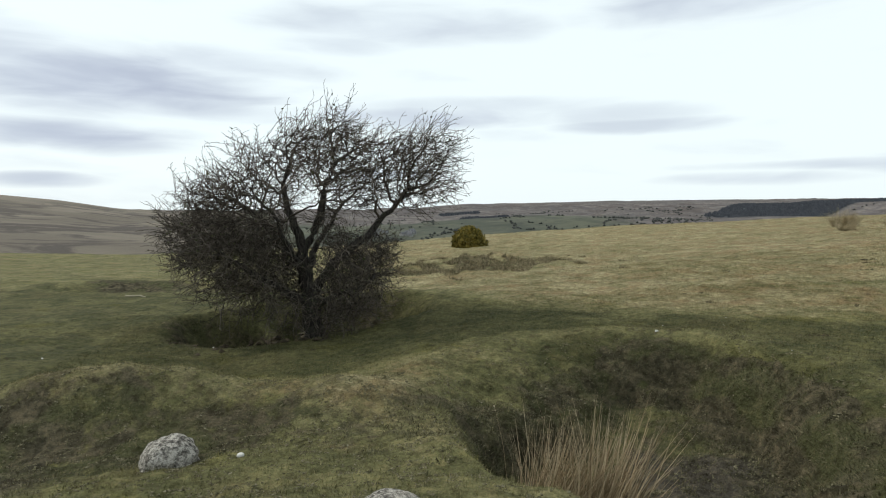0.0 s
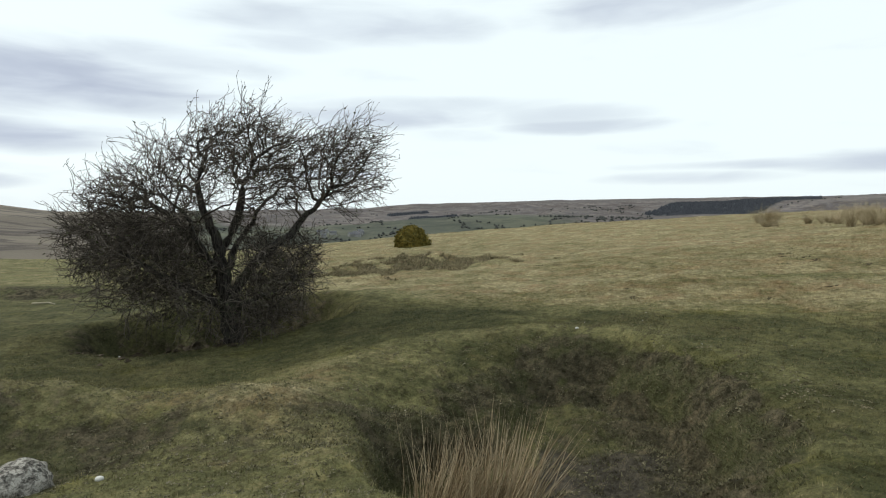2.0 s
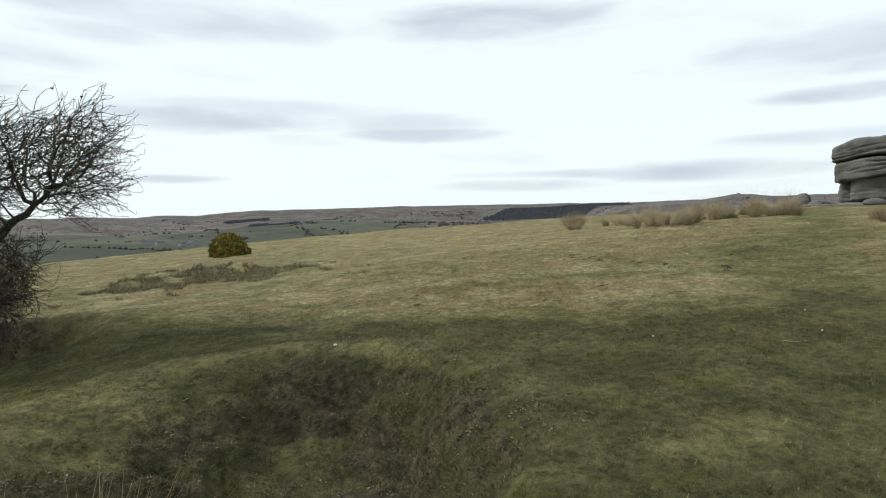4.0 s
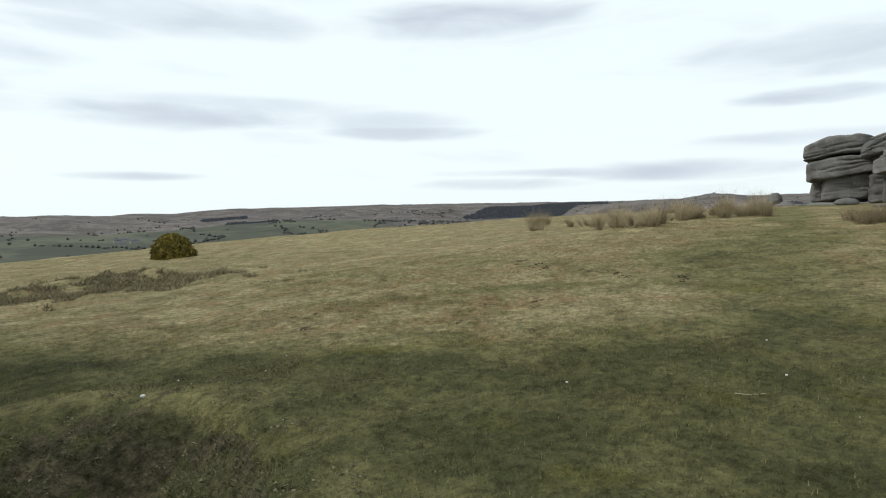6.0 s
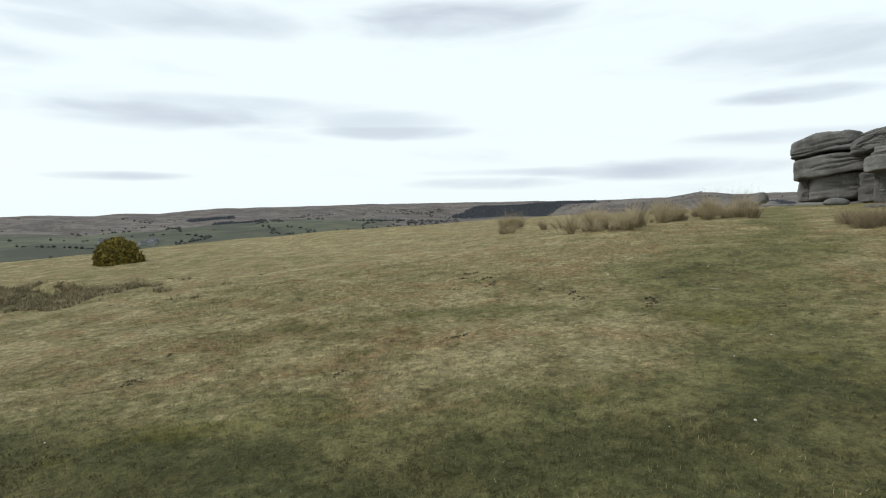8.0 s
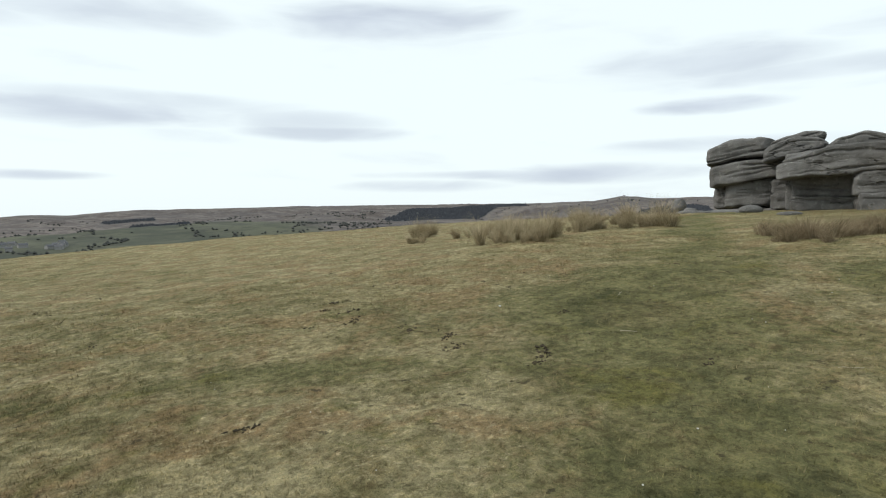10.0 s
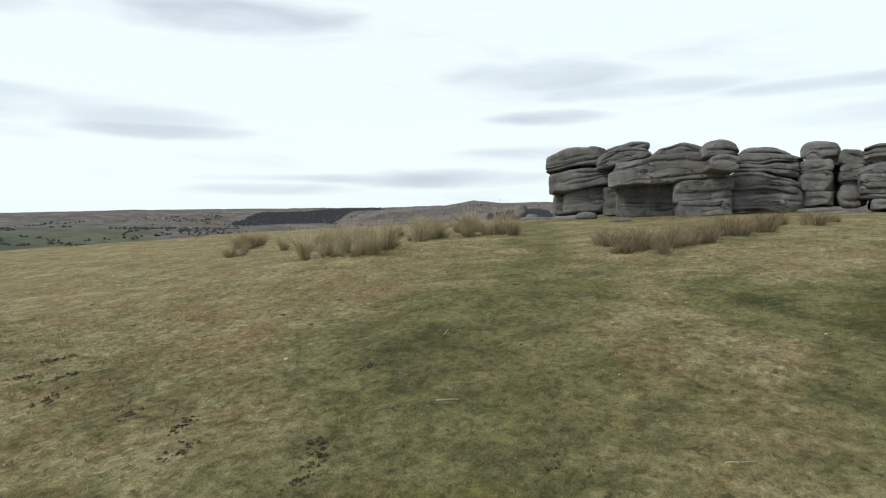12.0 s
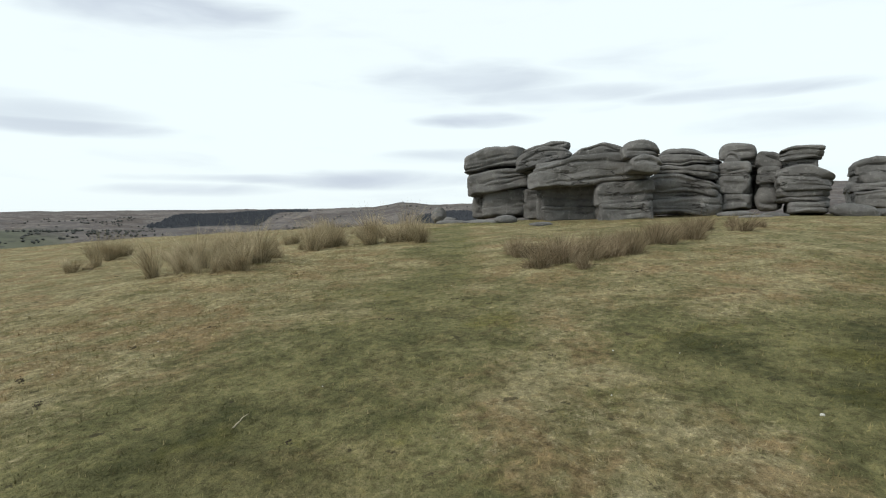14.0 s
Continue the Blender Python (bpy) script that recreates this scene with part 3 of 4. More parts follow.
def wood_at(x, y):
    """Where conifer plantations stand in the far land."""
    r, az = np.hypot(x, y), np.degrees(np.arctan2(x, y))
    ragged = 0.6 * fbm(x, y, 260, 4, 91)
    close, back = np.interp(az, (33.5, 42, 47), (1620, 1660, 2300)), np.interp(az, (33.5, 36, 39.5, 47), (1640, 1960, 2380, 2420)) + 120 * ragged
    w = step(r, close - 25, close + 25) * (1 - step(r, back - 25, back + 25)) * (az > 33.5) * (az < 47.5)
    w = np.maximum(w, step(1 - ((az - 13.0 - (1560 - r) * 0.012) / 2.2) ** 2 - ((r - 1560) / 75) ** 2 + ragged, -0.05, 0.15))
    w = np.maximum(w, step(1 - ((az - 10.6) / 2.0) ** 2 - ((r - 1960) / 60) ** 2 + ragged, -0.05, 0.15))
    w = np.maximum(w, step(1 - ((az - 61.5) / 3.0) ** 2 - ((r - 1500) / 180) ** 2 + ragged, -0.05, 0.15))
    return w


def land_at(x, y, z):
    r, az = np.hypot(x, y), np.degrees(np.arctan2(x, y))
    far = step(r, 55, 90)
    field = 0.75 * (1 - step(r, 1300, 1900)) * step(az, -12, -4) * (1 - 0.75 * step(az, 24, 36)) * step(r, 90, 200)
    field = np.clip(field, 0, 1) + 2.0 * (1 - step(az, -12, -6)) * step(r, 60, 110)
    return far, field, wood_at(x, y) * far


build_ground()


# ---- granite tors ----
def rock_mesh(name, w, d, h, seed, blockiness=3.2, rough=0.10, cuts=14, scale=1.0):
    """A weathered boulder: a rounded box with uneven faces."""
    rng = np.random.RandomState(seed)
    bm = bmesh.new()
    bmesh.ops.create_cube(bm, size=2.0)
    bmesh.ops.subdivide_edges(bm, edges=bm.edges[:], cuts=cuts, use_grid_fill=True)
    off = Vector(rng.rand(3) * 50)
    corner = rng.uniform(0.88, 1.06, 8)
    stretch = Vector((w, d, h * 1.6)) * 0.55 * scale * (1 if scale == 1.0 else 2.4)
    for v in bm.verts:
        p = v.co.copy()
        p = p / (abs(p.x) ** blockiness + abs(p.y) ** blockiness + abs(p.z) ** blockiness) ** (1 / blockiness)
        fx, fy, fz = (p.x + 1) / 2, (p.y + 1) / 2, (p.z + 1) / 2
        f = 0.0
        for c in range(8):
            f += corner[c] * (fx if c & 1 else 1 - fx) * (fy if c & 2 else 1 - fy) * (fz if c & 4 else 1 - fz)
        q = Vector((p.x * stretch.x, p.y * stretch.y, p.z * stretch.z))
        p = p * f * (1 + rough * noise.fractal(q * 0.8 + off, 1.0, 2.0, 3))
        p.z *= 1 + 0.10 * noise.noise(Vector((q.x * 1.3, q.y * 1.3, 0)) + off)
        v.co = (p.x * w / 2, p.y * d / 2, p.z * h / 2)
    me = bpy.data.meshes.new(name)
    bm.to_mesh(me)
    bm.free()
    me.polygons.foreach_set("use_smooth", np.ones(len(me.polygons), dtype=bool))
    return me


def slab_mesh(name, w, d, tops, feet, seed, cuts=24):
    """A tor's slab: its top bends through three heights, its foot slopes between two; edges worn round, corners broken, thin bedding cracks."""
    rng = np.random.RandomState(seed)
    bm = bmesh.new()
    bmesh.ops.create_cube(bm, size=2.0)
    bmesh.ops.subdivide_edges(bm, edges=bm.edges[:], cuts=cuts, use_grid_fill=True)
    h = tops[1] - (feet[0] + feet[1]) / 2
    half = np.array([w, d, h]) / 2
    worn = np.minimum(half * 0.98, np.array([0.17, 0.22, 0.12]) * min(1.0, 0.55 + 0.45 * h) * rng.uniform(0.8, 1.25))
    p = np.array([v.co[:] for v in bm.verts])
    p = np.sign(p) * (1 - (1 - np.abs(p)) ** 1.45) * half
    core = np.clip(p, -(half - worn), half - worn)
    out = (p - core) / worn
    p = core + worn * out / np.maximum(np.linalg.norm(out, axis=1, keepdims=True), 1.0)
    # broken corners
    for _ in range(4):
        nrm = np.array([rng.choice((-1, 1)) * rng.uniform(0.4, 1.0), -rng.uniform(0.2, 1.0), rng.choice((-1, 1)) * rng.uniform(0.1, 0.7)])
        nrm /= np.linalg.norm(nrm)
        reach = (np.abs(nrm) * half).sum() * rng.uniform(0.76, 0.93)
        p -= nrm * np.maximum(p @ nrm - reach, 0)[:, None] * 0.85
    u = np.clip(p[:, 0] / half[0], -1, 1)
    top = tops[1] + (tops[2] - tops[0]) / 2 * u + ((tops[0] + tops[2]) / 2 - tops[1]) * np.abs(u) ** 2.3
    foot = (feet[0] + feet[1]) / 2 + (feet[1] - feet[0]) / 2 * u
    level = p[:, 2] / h + 0.5
    off = Vector(rng.rand(3) * 50)
    beds = [(rng.uniform(0.2, 0.8), rng.uniform(-0.06, 0.06), rng.uniform(0.5, 1.0), rng.uniform(-1.2, 0.2), rng.uniform(0.4, 1.6)) for _ in range(1 + int(h > 0.5) + 2 * int(h > 0.9))]
    for v, co, lv, t, f in zip(bm.verts, p, level, top, foot):
        q = Vector(co)
        away = Vector((co[0] / half[0] ** 2, co[1] / half[1] ** 2, co[2] / half[2] ** 2)).normalized()
        big = noise.fractal(q * 0.9 + off, 1.0, 2.0, 2)
        fine = noise.fractal(Vector((q.x * 1.7, q.y * 1.7, q.z * 2.6)) - off, 1.0, 2.0, 4)
        flake = noise.noise(Vector((q.x * 0.8, q.y * 0.8, q.z * 6.0)) + off)
        q.z = f + lv * (t - f)
        swell = min(1.0, (t - f) / 0.4)
        push = away * swell * (0.115 * big + 0.034 * fine + 0.014 * (0.5 if flake > 0.05 else -0.5))
        q += push
        for l, dip, deep, a, b in beds:
            g = (lv - l) * (t - f) - dip * co[0] - 0.07 * noise.noise(Vector((co[0], co[1], 0)) * 1.4 + off)
            g /= 0.032
            if abs(g) < 2.5 and a < co[0] / half[0] < b:
                cut = 0.15 * deep * math.exp(-g * g)
                q.x, q.y = q.x - away.x * cut, q.y - away.y * cut
        v.co = q
    me = bpy.data.meshes.new(name)
    bm.to_mesh(me)
    bm.free()
    me.polygons.foreach_set("use_smooth", np.ones(len(me.polygons), dtype=bool))
    return me


def build_tor(label, slabs, seed, where, turn):
    """A pile of weathered blocks; slabs: their ends along the tor's face, height of the top at the ends and the middle, of the foot at the ends,
    how far they stand out, depth."""
    tor = new("granite_tor")
    tor.location = (*where, zat(*where))
    c, s_ = math.cos(radians(turn)), math.sin(radians(turn))
    for i, (u0, u1, tl, tm, tr, bl, br, out, deep) in enumerate(slabs):
        mid, base = (u0 + u1) / 2, (bl + br) / 2
        ob = new("granite_slab", slab_mesh("granite_slab", (u1 - u0) * 1.02, deep, (tl - base, tm - base, tr - base), (bl - base, br - base), seed + i))
        ob.data.materials.append(GRANITE)
        ob.parent = tor
        ob.matrix_parent_inverse = Matrix.Translation(tor.location).inverted()
        ob.matrix_basis = pose(where[0] + mid * c + out * s_, where[1] + mid * s_ - out * c, base, 0, 0, turn)
    return tagged(tor, label, "granite tor", "granite tors on the crest")


TOR_A = [
    (-3.88, -0.85, 4.55, 4.99, 4.87, 3.76, 4.20, -2.02, 2.2),
    (-3.68, -0.40, 3.60, 3.93, 3.95, 2.62, 3.13, -1.76, 2.2),
    (-3.01, -0.90, 2.76, 2.92, 3.01, 1.60, 1.75, -2.09, 2.0),
    (-3.64, -2.99, 2.62, 2.65, 2.61, 1.56, 1.53, -2.99, 1.6),
    (-1.25, 1.14, 4.23, 4.71, 4.50, 3.71, 4.25, -0.02, 2.0),
    (-1.00, 1.07, 4.57, 4.93, 4.87, 4.39, 4.69, -0.15, 1.7),
    (1.07, 3.33, 4.15, 4.59, 4.39, 4.10, 3.97, 1.63, 2.1),
    (2.96, 4.30, 4.29, 4.49, 4.08, 3.87, 3.92, 3.12, 2.0),
    (-0.44, 3.78, 3.60, 4.13, 4.03, 3.31, 3.54, 1.65, 2.4),
    (3.11, 4.23, 3.78, 3.89, 3.69, 3.32, 3.24, 3.63, 2.2),
    (-0.66, 4.29, 3.37, 3.60, 3.60, 2.81, 3.11, 1.63, 2.4),
]
TOR_UNDER = [
    (-0.99, 0.06, 2.91, 2.98, 2.98, 1.53, 1.53, -1.57, 1.8),
    (-3.39, -0.75, 4.17, 4.31, 4.34, 1.57, 1.55, -2.64, 1.3),
    (-0.09, 2.42, 3.10, 3.12, 3.08, 2.03, 2.03, 0.52, 2.0),
    (-0.16, 2.58, 2.06, 2.09, 2.06, 1.48, 1.39, 0.66, 2.0),
    (2.00, 4.26, 3.04, 3.07, 3.10, 2.05, 2.24, 1.82, 2.0),
    (2.17, 4.23, 2.16, 2.25, 2.33, 1.39, 1.49, 2.04, 2.0),
    (-0.32, 4.32, 3.48, 3.43, 3.39, 1.47, 1.44, 0.08, 1.4),
    (-0.37, 4.25, 3.96, 4.18, 4.05, 3.00, 2.93, 0.46, 1.4),
    (-2.17, -0.87, 1.52, 1.57, 1.51, 1.16, 1.18, -1.08, 0.8),
]
TOR_B = [
    (-1.08, 0.72, 4.13, 4.40, 4.11, 4.01, 3.95, -0.10, 2.0),
    (-1.21, 1.17, 3.95, 4.09, 3.91, 3.71, 3.70, 0.10, 2.3),
    (-1.23, 1.31, 3.58, 3.71, 3.57, 3.44, 3.09, 0.20, 2.5),
    (-1.53, 1.39, 3.04, 3.31, 2.82, 2.65, 2.43, 0.30, 2.6),
    (-1.77, 1.47, 2.58, 2.66, 2.46, 2.09, 2.09, 0.10, 2.6),
    (-1.66, 1.54, 2.21, 2.37, 2.20, 1.70, 1.72, 0.30, 2.8),
    (-1.46, 0.95, 3.70, 3.63, 3.57, 1.94, 1.91, -0.70, 1.4),
]
TOR_C = [
    (-1.15, 0.15, 4.32, 4.50, 4.33, 3.86, 3.86, -0.10, 1.6),
    (-0.99, -0.35, 3.75, 4.20, 3.74, 3.66, 3.60, 0.35, 0.9),
    (-1.16, -0.05, 3.61, 3.69, 3.62, 3.22, 3.22, 0.20, 1.7),
    (-1.20, -0.02, 3.24, 3.29, 3.24, 2.46, 2.41, 0.15, 1.8),
    (-1.12, 0.04, 2.48, 2.52, 2.48, 1.86, 1.87, 0.20, 1.8),
    (-0.47, 0.32, 3.86, 3.95, 3.89, 3.49, 3.48, -0.30, 1.4),
    (0.12, 1.13, 3.98, 4.09, 3.80, 3.49, 3.43, 0.00, 1.7),
    (0.19, 1.02, 3.51, 3.55, 3.47, 2.86, 2.88, 0.10, 1.7),
    (0.26, 0.90, 2.91, 2.96, 2.91, 1.83, 1.82, 0.00, 1.6),
    (-0.87, 1.06, 3.85, 3.85, 3.76, 1.86, 1.84, -0.90, 1.2),
]
TOR_D = [
    (-0.86, 0.54, 4.09, 4.24, 4.15, 3.98, 3.99, 0.20, 1.9),
    (-0.88, 0.50, 3.97, 4.08, 3.98, 3.65, 3.75, 0.10, 1.9),
    (-0.78, 0.36, 3.76, 3.77, 3.70, 3.41, 3.38, 0.00, 1.7),
    (-0.96, 0.84, 3.28, 3.45, 3.10, 3.00, 2.72, 0.20, 2.4),
    (-0.93, 0.75, 3.03, 3.09, 2.87, 2.54, 2.49, 0.30, 2.4),
    (-0.94, 0.73, 2.58, 2.65, 2.56, 2.10, 2.12, 0.20, 2.4),
    (-0.59, 0.68, 2.16, 2.22, 2.16, 1.67, 1.70, 0.30, 2.4),
]
TOR_E = [
    (-0.82, 0.61, 3.56, 3.86, 3.62, 3.17, 3.14, 0.00, 2.6),
    (-0.76, 0.72, 3.18, 3.22, 3.15, 2.80, 2.78, 0.10, 2.8),
    (-0.91, 0.75, 2.84, 2.89, 2.81, 2.50, 2.49, 0.20, 3.0),
    (-0.83, 0.79, 2.55, 2.57, 2.51, 1.89, 1.87, 0.20, 3.2),
]
build_tor("broad grey granite tor of stacked weathered slabs on turf", TOR_A + TOR_UNDER, 100, (36.0, 13.4), -71.0)
build_tor("low grey granite tor of flat stacked layers", TOR_B, 200, (36.9, 7.5), -95.7)
build_tor("grey granite tor of split upright pillars", TOR_C, 300, (36.9, 5.1), -90.0)
build_tor("grey granite tor with an overhanging flat cap", TOR_D, 400, (36.6, 3.3), -90.0)
build_tor("rounded grey granite tor standing apart on turf", TOR_E, 500, (39.2, 0.8), -90.0)


# ---- stones ----
def boulder(x, y, size, sink, seed, label, mat=BOULDER, name="boulder", turn=0):
    me = rock_mesh(name, size[0], size[1], size[2], seed, 2.1, 0.17, 18, 1 / max(size))
    me.materials.append(mat)
    ob = new(name, me)
    ob.matrix_basis = pose(x, y, zat(x, y) + size[2] * (0.5 - sink), 0, 0, turn)
    return tagged(ob, label, "boulder")


boulder(-1.06, 3.36, (0.33, 0.31, 0.30), 0.42, 11, "pale grey boulder crusted with white lichen, in turf", turn=40)
boulder(0.10, 2.16, (0.36, 0.26, 0.18), 0.55, 12, "flat grey boulder with white lichen, half sunk in turf")
boulder(-2.66, 4.36, (0.32, 0.30, 0.26), 0.4, 13, "dark grey boulder on the flank of a spoil heap")

for k, (x, y, size, sink, turn, tilt) in enumerate((
        (35.9, 18.9, (1.3, 0.8, 1.0), 0.15, 20, 24), (35.4, 18.0, (0.9, 0.7, 0.45), 0.3, 60, 0), (34.6, 17.4, (1.6, 0.9, 0.30), 0.4, -60, 0), (33.4, 15.4, (1.9, 0.8, 0.28), 0.45, -65, 0),
        (33.2, 14.2, (1.0, 0.8, 0.42), 0.25, -50, 0), (32.3, 12.3, (0.9, 0.6, 0.22), 0.4, -50, 0), (34.9, 5.6, (1.2, 0.7, 0.28), 0.4, -80, 0), (34.6, 4.3, (1.0, 0.7, 0.24), 0.4, -90, 0),
        (35.2, 1.9, (1.5, 0.9, 0.55), 0.2, -100, 8), (36.0, 0.9, (1.1, 0.8, 0.40), 0.25, -80, 0), (33.2, 4.9, (1.1, 0.7, 0.16), 0.4, -85, 0))):
    ob = boulder(x, y, size, sink, 900 + k, "grey granite block lying on turf at the foot of a tor", GRANITE, turn=turn)
    ob.matrix_basis = ob.matrix_basis @ pose(0, 0, 0, 0, tilt, 0)


# ---- hawthorn ----
TREE = (-0.62, 9.05)


def tube(points, radii, sides):
    pts = np.asarray(points, float)
    tan = np.gradient(pts, axis=0)
    tan /= np.maximum(np.linalg.norm(tan, axis=1, keepdims=True), 1e-9)
    ref = np.where(np.abs(tan[:, 2:3]) > 0.9, [[1.0, 0, 0]], [[0, 0, 1.0]])
    s = np.cross(tan, ref)
    s /= np.maximum(np.linalg.norm(s, axis=1, keepdims=True), 1e-9)
    b = np.cross(tan, s)
    th = np.arange(sides) * 2 * np.pi / sides
    ring = s[:, None] * np.cos(th)[None, :, None] + b[:, None] * np.sin(th)[None, :, None]
    v = (pts[:, None] + ring * np.asarray(radii)[:, None, None]).reshape(-1, 3)
    f = []
    for i in range(len(pts) - 1):
        for j in range(sides):
            k = (j + 1) % sides
            f.append((i * sides + j, i * sides + k, (i + 1) * sides + k, (i + 1) * sides + j))
    f.append(tuple(range((len(pts) - 1) * sides, len(pts) * sides)))
    return v, f


def grow_tree():
    """A wind-shorn thorn: branches grow into a lopsided crown, then fine twigs swept by the wind."""
    rng = np.random.RandomState(4)
    base = np.array([TREE[0], TREE[1], zat(*TREE) - 0.1])
    # lobes of the crown: across, along the view, up, and their radii
    crown = ((0.30, 3.45, 0.46), (-0.10, 3.15, 0.50), (-0.30, 3.44, 0.32), (0.73, 3.20, 0.46), (1.18, 2.96, 0.48), (1.63, 3.06, 0.44), (1.98, 3.24, 0.26), (1.82, 3.48, 0.26), (1.38, 3.35, 0.32), (1.94, 2.82, 0.36), (1.54, 2.58, 0.28), (0.73, 2.66, 0.36), (0.40, 2.82, 0.45),
             (-0.76, 3.02, 0.44), (-1.12, 2.70, 0.38), (-1.56, 2.64, 0.32), (-1.75, 2.74, 0.20), (-1.78, 2.46, 0.26), (-1.40, 2.40, 0.44), (-0.70, 2.46, 0.42), (0.20, 2.35, 0.25))
    skirt = ((-1.80, 2.12, 0.36), (-1.86, 1.72, 0.28), (-1.40, 1.86, 0.48), (-1.32, 1.42, 0.38), (-0.78, 1.86, 0.46), (-0.66, 1.34, 0.46), (-0.30, 1.06, 0.34), (-1.02, 1.18, 0.26),
             (0.42, 1.80, 0.30), (0.90, 1.80, 0.28), (0.94, 1.42, 0.34), (0.50, 1.26, 0.44), (0.72, 0.96, 0.28), (0.34, 0.80, 0.34), (1.20, 1.76, 0.16))
    lobes = [(*q, 1.45) for q in crown] + [(*q, 1.5) for q in skirt]
    pts = []
    for a, c, r, much in lobes:
        for side in (-0.55, 0.0, 0.55):
            q = rng.normal(size=(int(290 * much * r * r * (1.0 if side == 0 else 0.7)), 3))
            q /= np.linalg.norm(q, axis=1, keepdims=True)
            q *= rng.uniform(0, 1, (len(q), 1)) ** (1 / 2.6)
            pts.append(q * [r, r * 1.1, r * 0.92] + [a * (1 - 0.1 * abs(side)), side * (1.4 - 0.25 * abs(a)) + rng.normal() * 0.15, c - 0.15 * abs(side)])
    pts = np.vstack(pts) + base
    nodes, parent = [base], [-1]
    # trunk and scaffold limbs: across, along the view, up
    scaffold = (((0.0, 0, 0.0), (-0.03, 0, 0.35), (-0.05, 0, 0.70), (-0.06, 0.02, 1.0), (-0.13, 0.03, 1.35), (-0.19, 0.03, 1.65), (-0.22, 0.0, 1.98), (-0.38, -0.03, 2.35), (-0.44, 0.0, 2.75)),
                ((-0.06, 0.02, 1.0), (0.10, -0.04, 1.25), (0.26, -0.10, 1.46), (0.52, -0.14, 1.72), (0.80, -0.14, 1.93), (1.10, -0.08, 2.28), (1.40, 0.0, 2.55)),
                ((-0.19, 0.03, 1.65), (-0.05, 0.08, 1.90), (0.10, 0.10, 2.25), (0.16, 0.12, 2.62), (0.30, 0.1, 2.95)),
                ((-0.13, 0.03, 1.35), (-0.38, 0.10, 1.62), (-0.62, 0.15, 1.95), (-0.85, 0.12, 2.28), (-1.15, 0.1, 2.48)),
                ((-0.05, 0.0, 0.85), (-0.30, -0.20, 1.05), (-0.66, -0.32, 1.28), (-1.0, -0.38, 1.52), (-1.35, -0.3, 1.75)),
                ((-0.05, 0.0, 0.80), (0.20, -0.22, 0.98), (0.50, -0.34, 1.12), (0.78, -0.3, 1.22)),
                ((-0.13, 0.03, 1.35), (-0.05, 0.35, 1.65), (0.15, 0.65, 2.0), (0.4, 0.8, 2.4)),
                ((-0.13, 0.03, 1.35), (-0.3, -0.35, 1.7), (-0.45, -0.6, 2.1)))
    girth = ((0.155, 0.034), (0.080, 0.022), (0.070, 0.022), (0.064, 0.020), (0.060, 0.020), (0.050, 0.024), (0.060, 0.026), (0.055, 0.026))
    joints, least = {(0.0, 0, 0.0): 0}, [0.155]
    for limb, (thick, slim) in zip(scaffold, girth):
        k = joints[limb[0]] if limb[0] in joints else int(np.argmin(np.linalg.norm(np.array(nodes) - base - limb[0], axis=1)))
        for i, (a, b) in enumerate(zip(limb, limb[1:])):
            steps = max(1, round(math.dist(a, b) / 0.13))
            for s in range(1, steps + 1):
                wobble = rng.normal(size=3) * (0.018 if s < steps else 0)
                nodes.append(base + np.array(a) + (np.array(b) - np.array(a)) * s / steps + wobble)
                parent.append(k)
                least.append(thick + (slim - thick) * ((i + s / steps) / (len(limb) - 1)) ** 1.3)
                k = len(nodes) - 1
            joints[b] = k
    stem = 6
    best, who = np.full(len(pts), 1e9), np.zeros(len(pts), int)
    alive = np.ones(len(pts), bool)

    def meet(k):
        d = np.linalg.norm(pts - nodes[k], axis=1)
        closer = d < best
        best[closer], who[closer] = d[closer], k
    for k in range(stem + 1, len(nodes)):
        meet(k)
    for _ in range(90):
        sel = np.where(alive & (best < 1.6))[0]
        if not len(sel):
            break
        pull = {}
        for s in sel:
            g = pts[s] - nodes[who[s]]
            pull.setdefault(who[s], []).append(g / (np.linalg.norm(g) + 1e-9))
        start = len(nodes)
        for k, g in pull.items():
            g = np.mean(g, axis=0) + rng.normal(size=3) * 0.24 + (np.array([0.20, 0, 0.05]) if nodes[k][2] > base[2] + 2.3 and nodes[k][0] > base[0] - 0.6 else np.array([0.0, 0, 0.0]))
            g /= np.linalg.norm(g) + 1e-9
            nodes.append(nodes[k] + 0.105 * g), parent.append(k)
        for k in range(start, len(nodes)):
            meet(k)
        alive &= best > 0.105
    nodes = np.array(nodes)
    n = len(nodes)
    kids = [[] for _ in range(n)]
    for k in range(1, n):
        kids[parent[k]].append(k)
    area, TIP = np.zeros(n), 0.0046 ** 2.02
    for k in range(n - 1, -1, -1):
        area[k] = max(sum(area[c] for c in kids[k]), TIP) if kids[k] else TIP
    rad = np.minimum(area ** (1 / 2.02), 0.150)
    rad[:len(least)] = np.minimum(np.maximum(rad[:len(least)], least), np.array(least) * 1.25)
    rad[0:3] *= (1.30, 1.15, 1.05)
    chains, todo = [], [(0, None)]
    while todo:
        k, frm = todo.pop()
        run = [frm, k] if frm is not None else [k]
        while kids[k]:
            order = sorted(kids[k], key=lambda c: -rad[c])
            todo += [(c, k) for c in order[1:]]
            k = order[0]
            run.append(k)
        chains.append(run)
    tree = new("hawthorn_tree")
    tree.location = base
    inv = Matrix.Translation(base).inverted()

    def piece(name, runs, mat, label=""):
        vs, fs = [], []
        o = 0
        for run in runs:
            rr = rad[run].copy()
            if rad[run[0]] > rr[1] * 1.3:
                rr[0] = rr[1] * 1.15
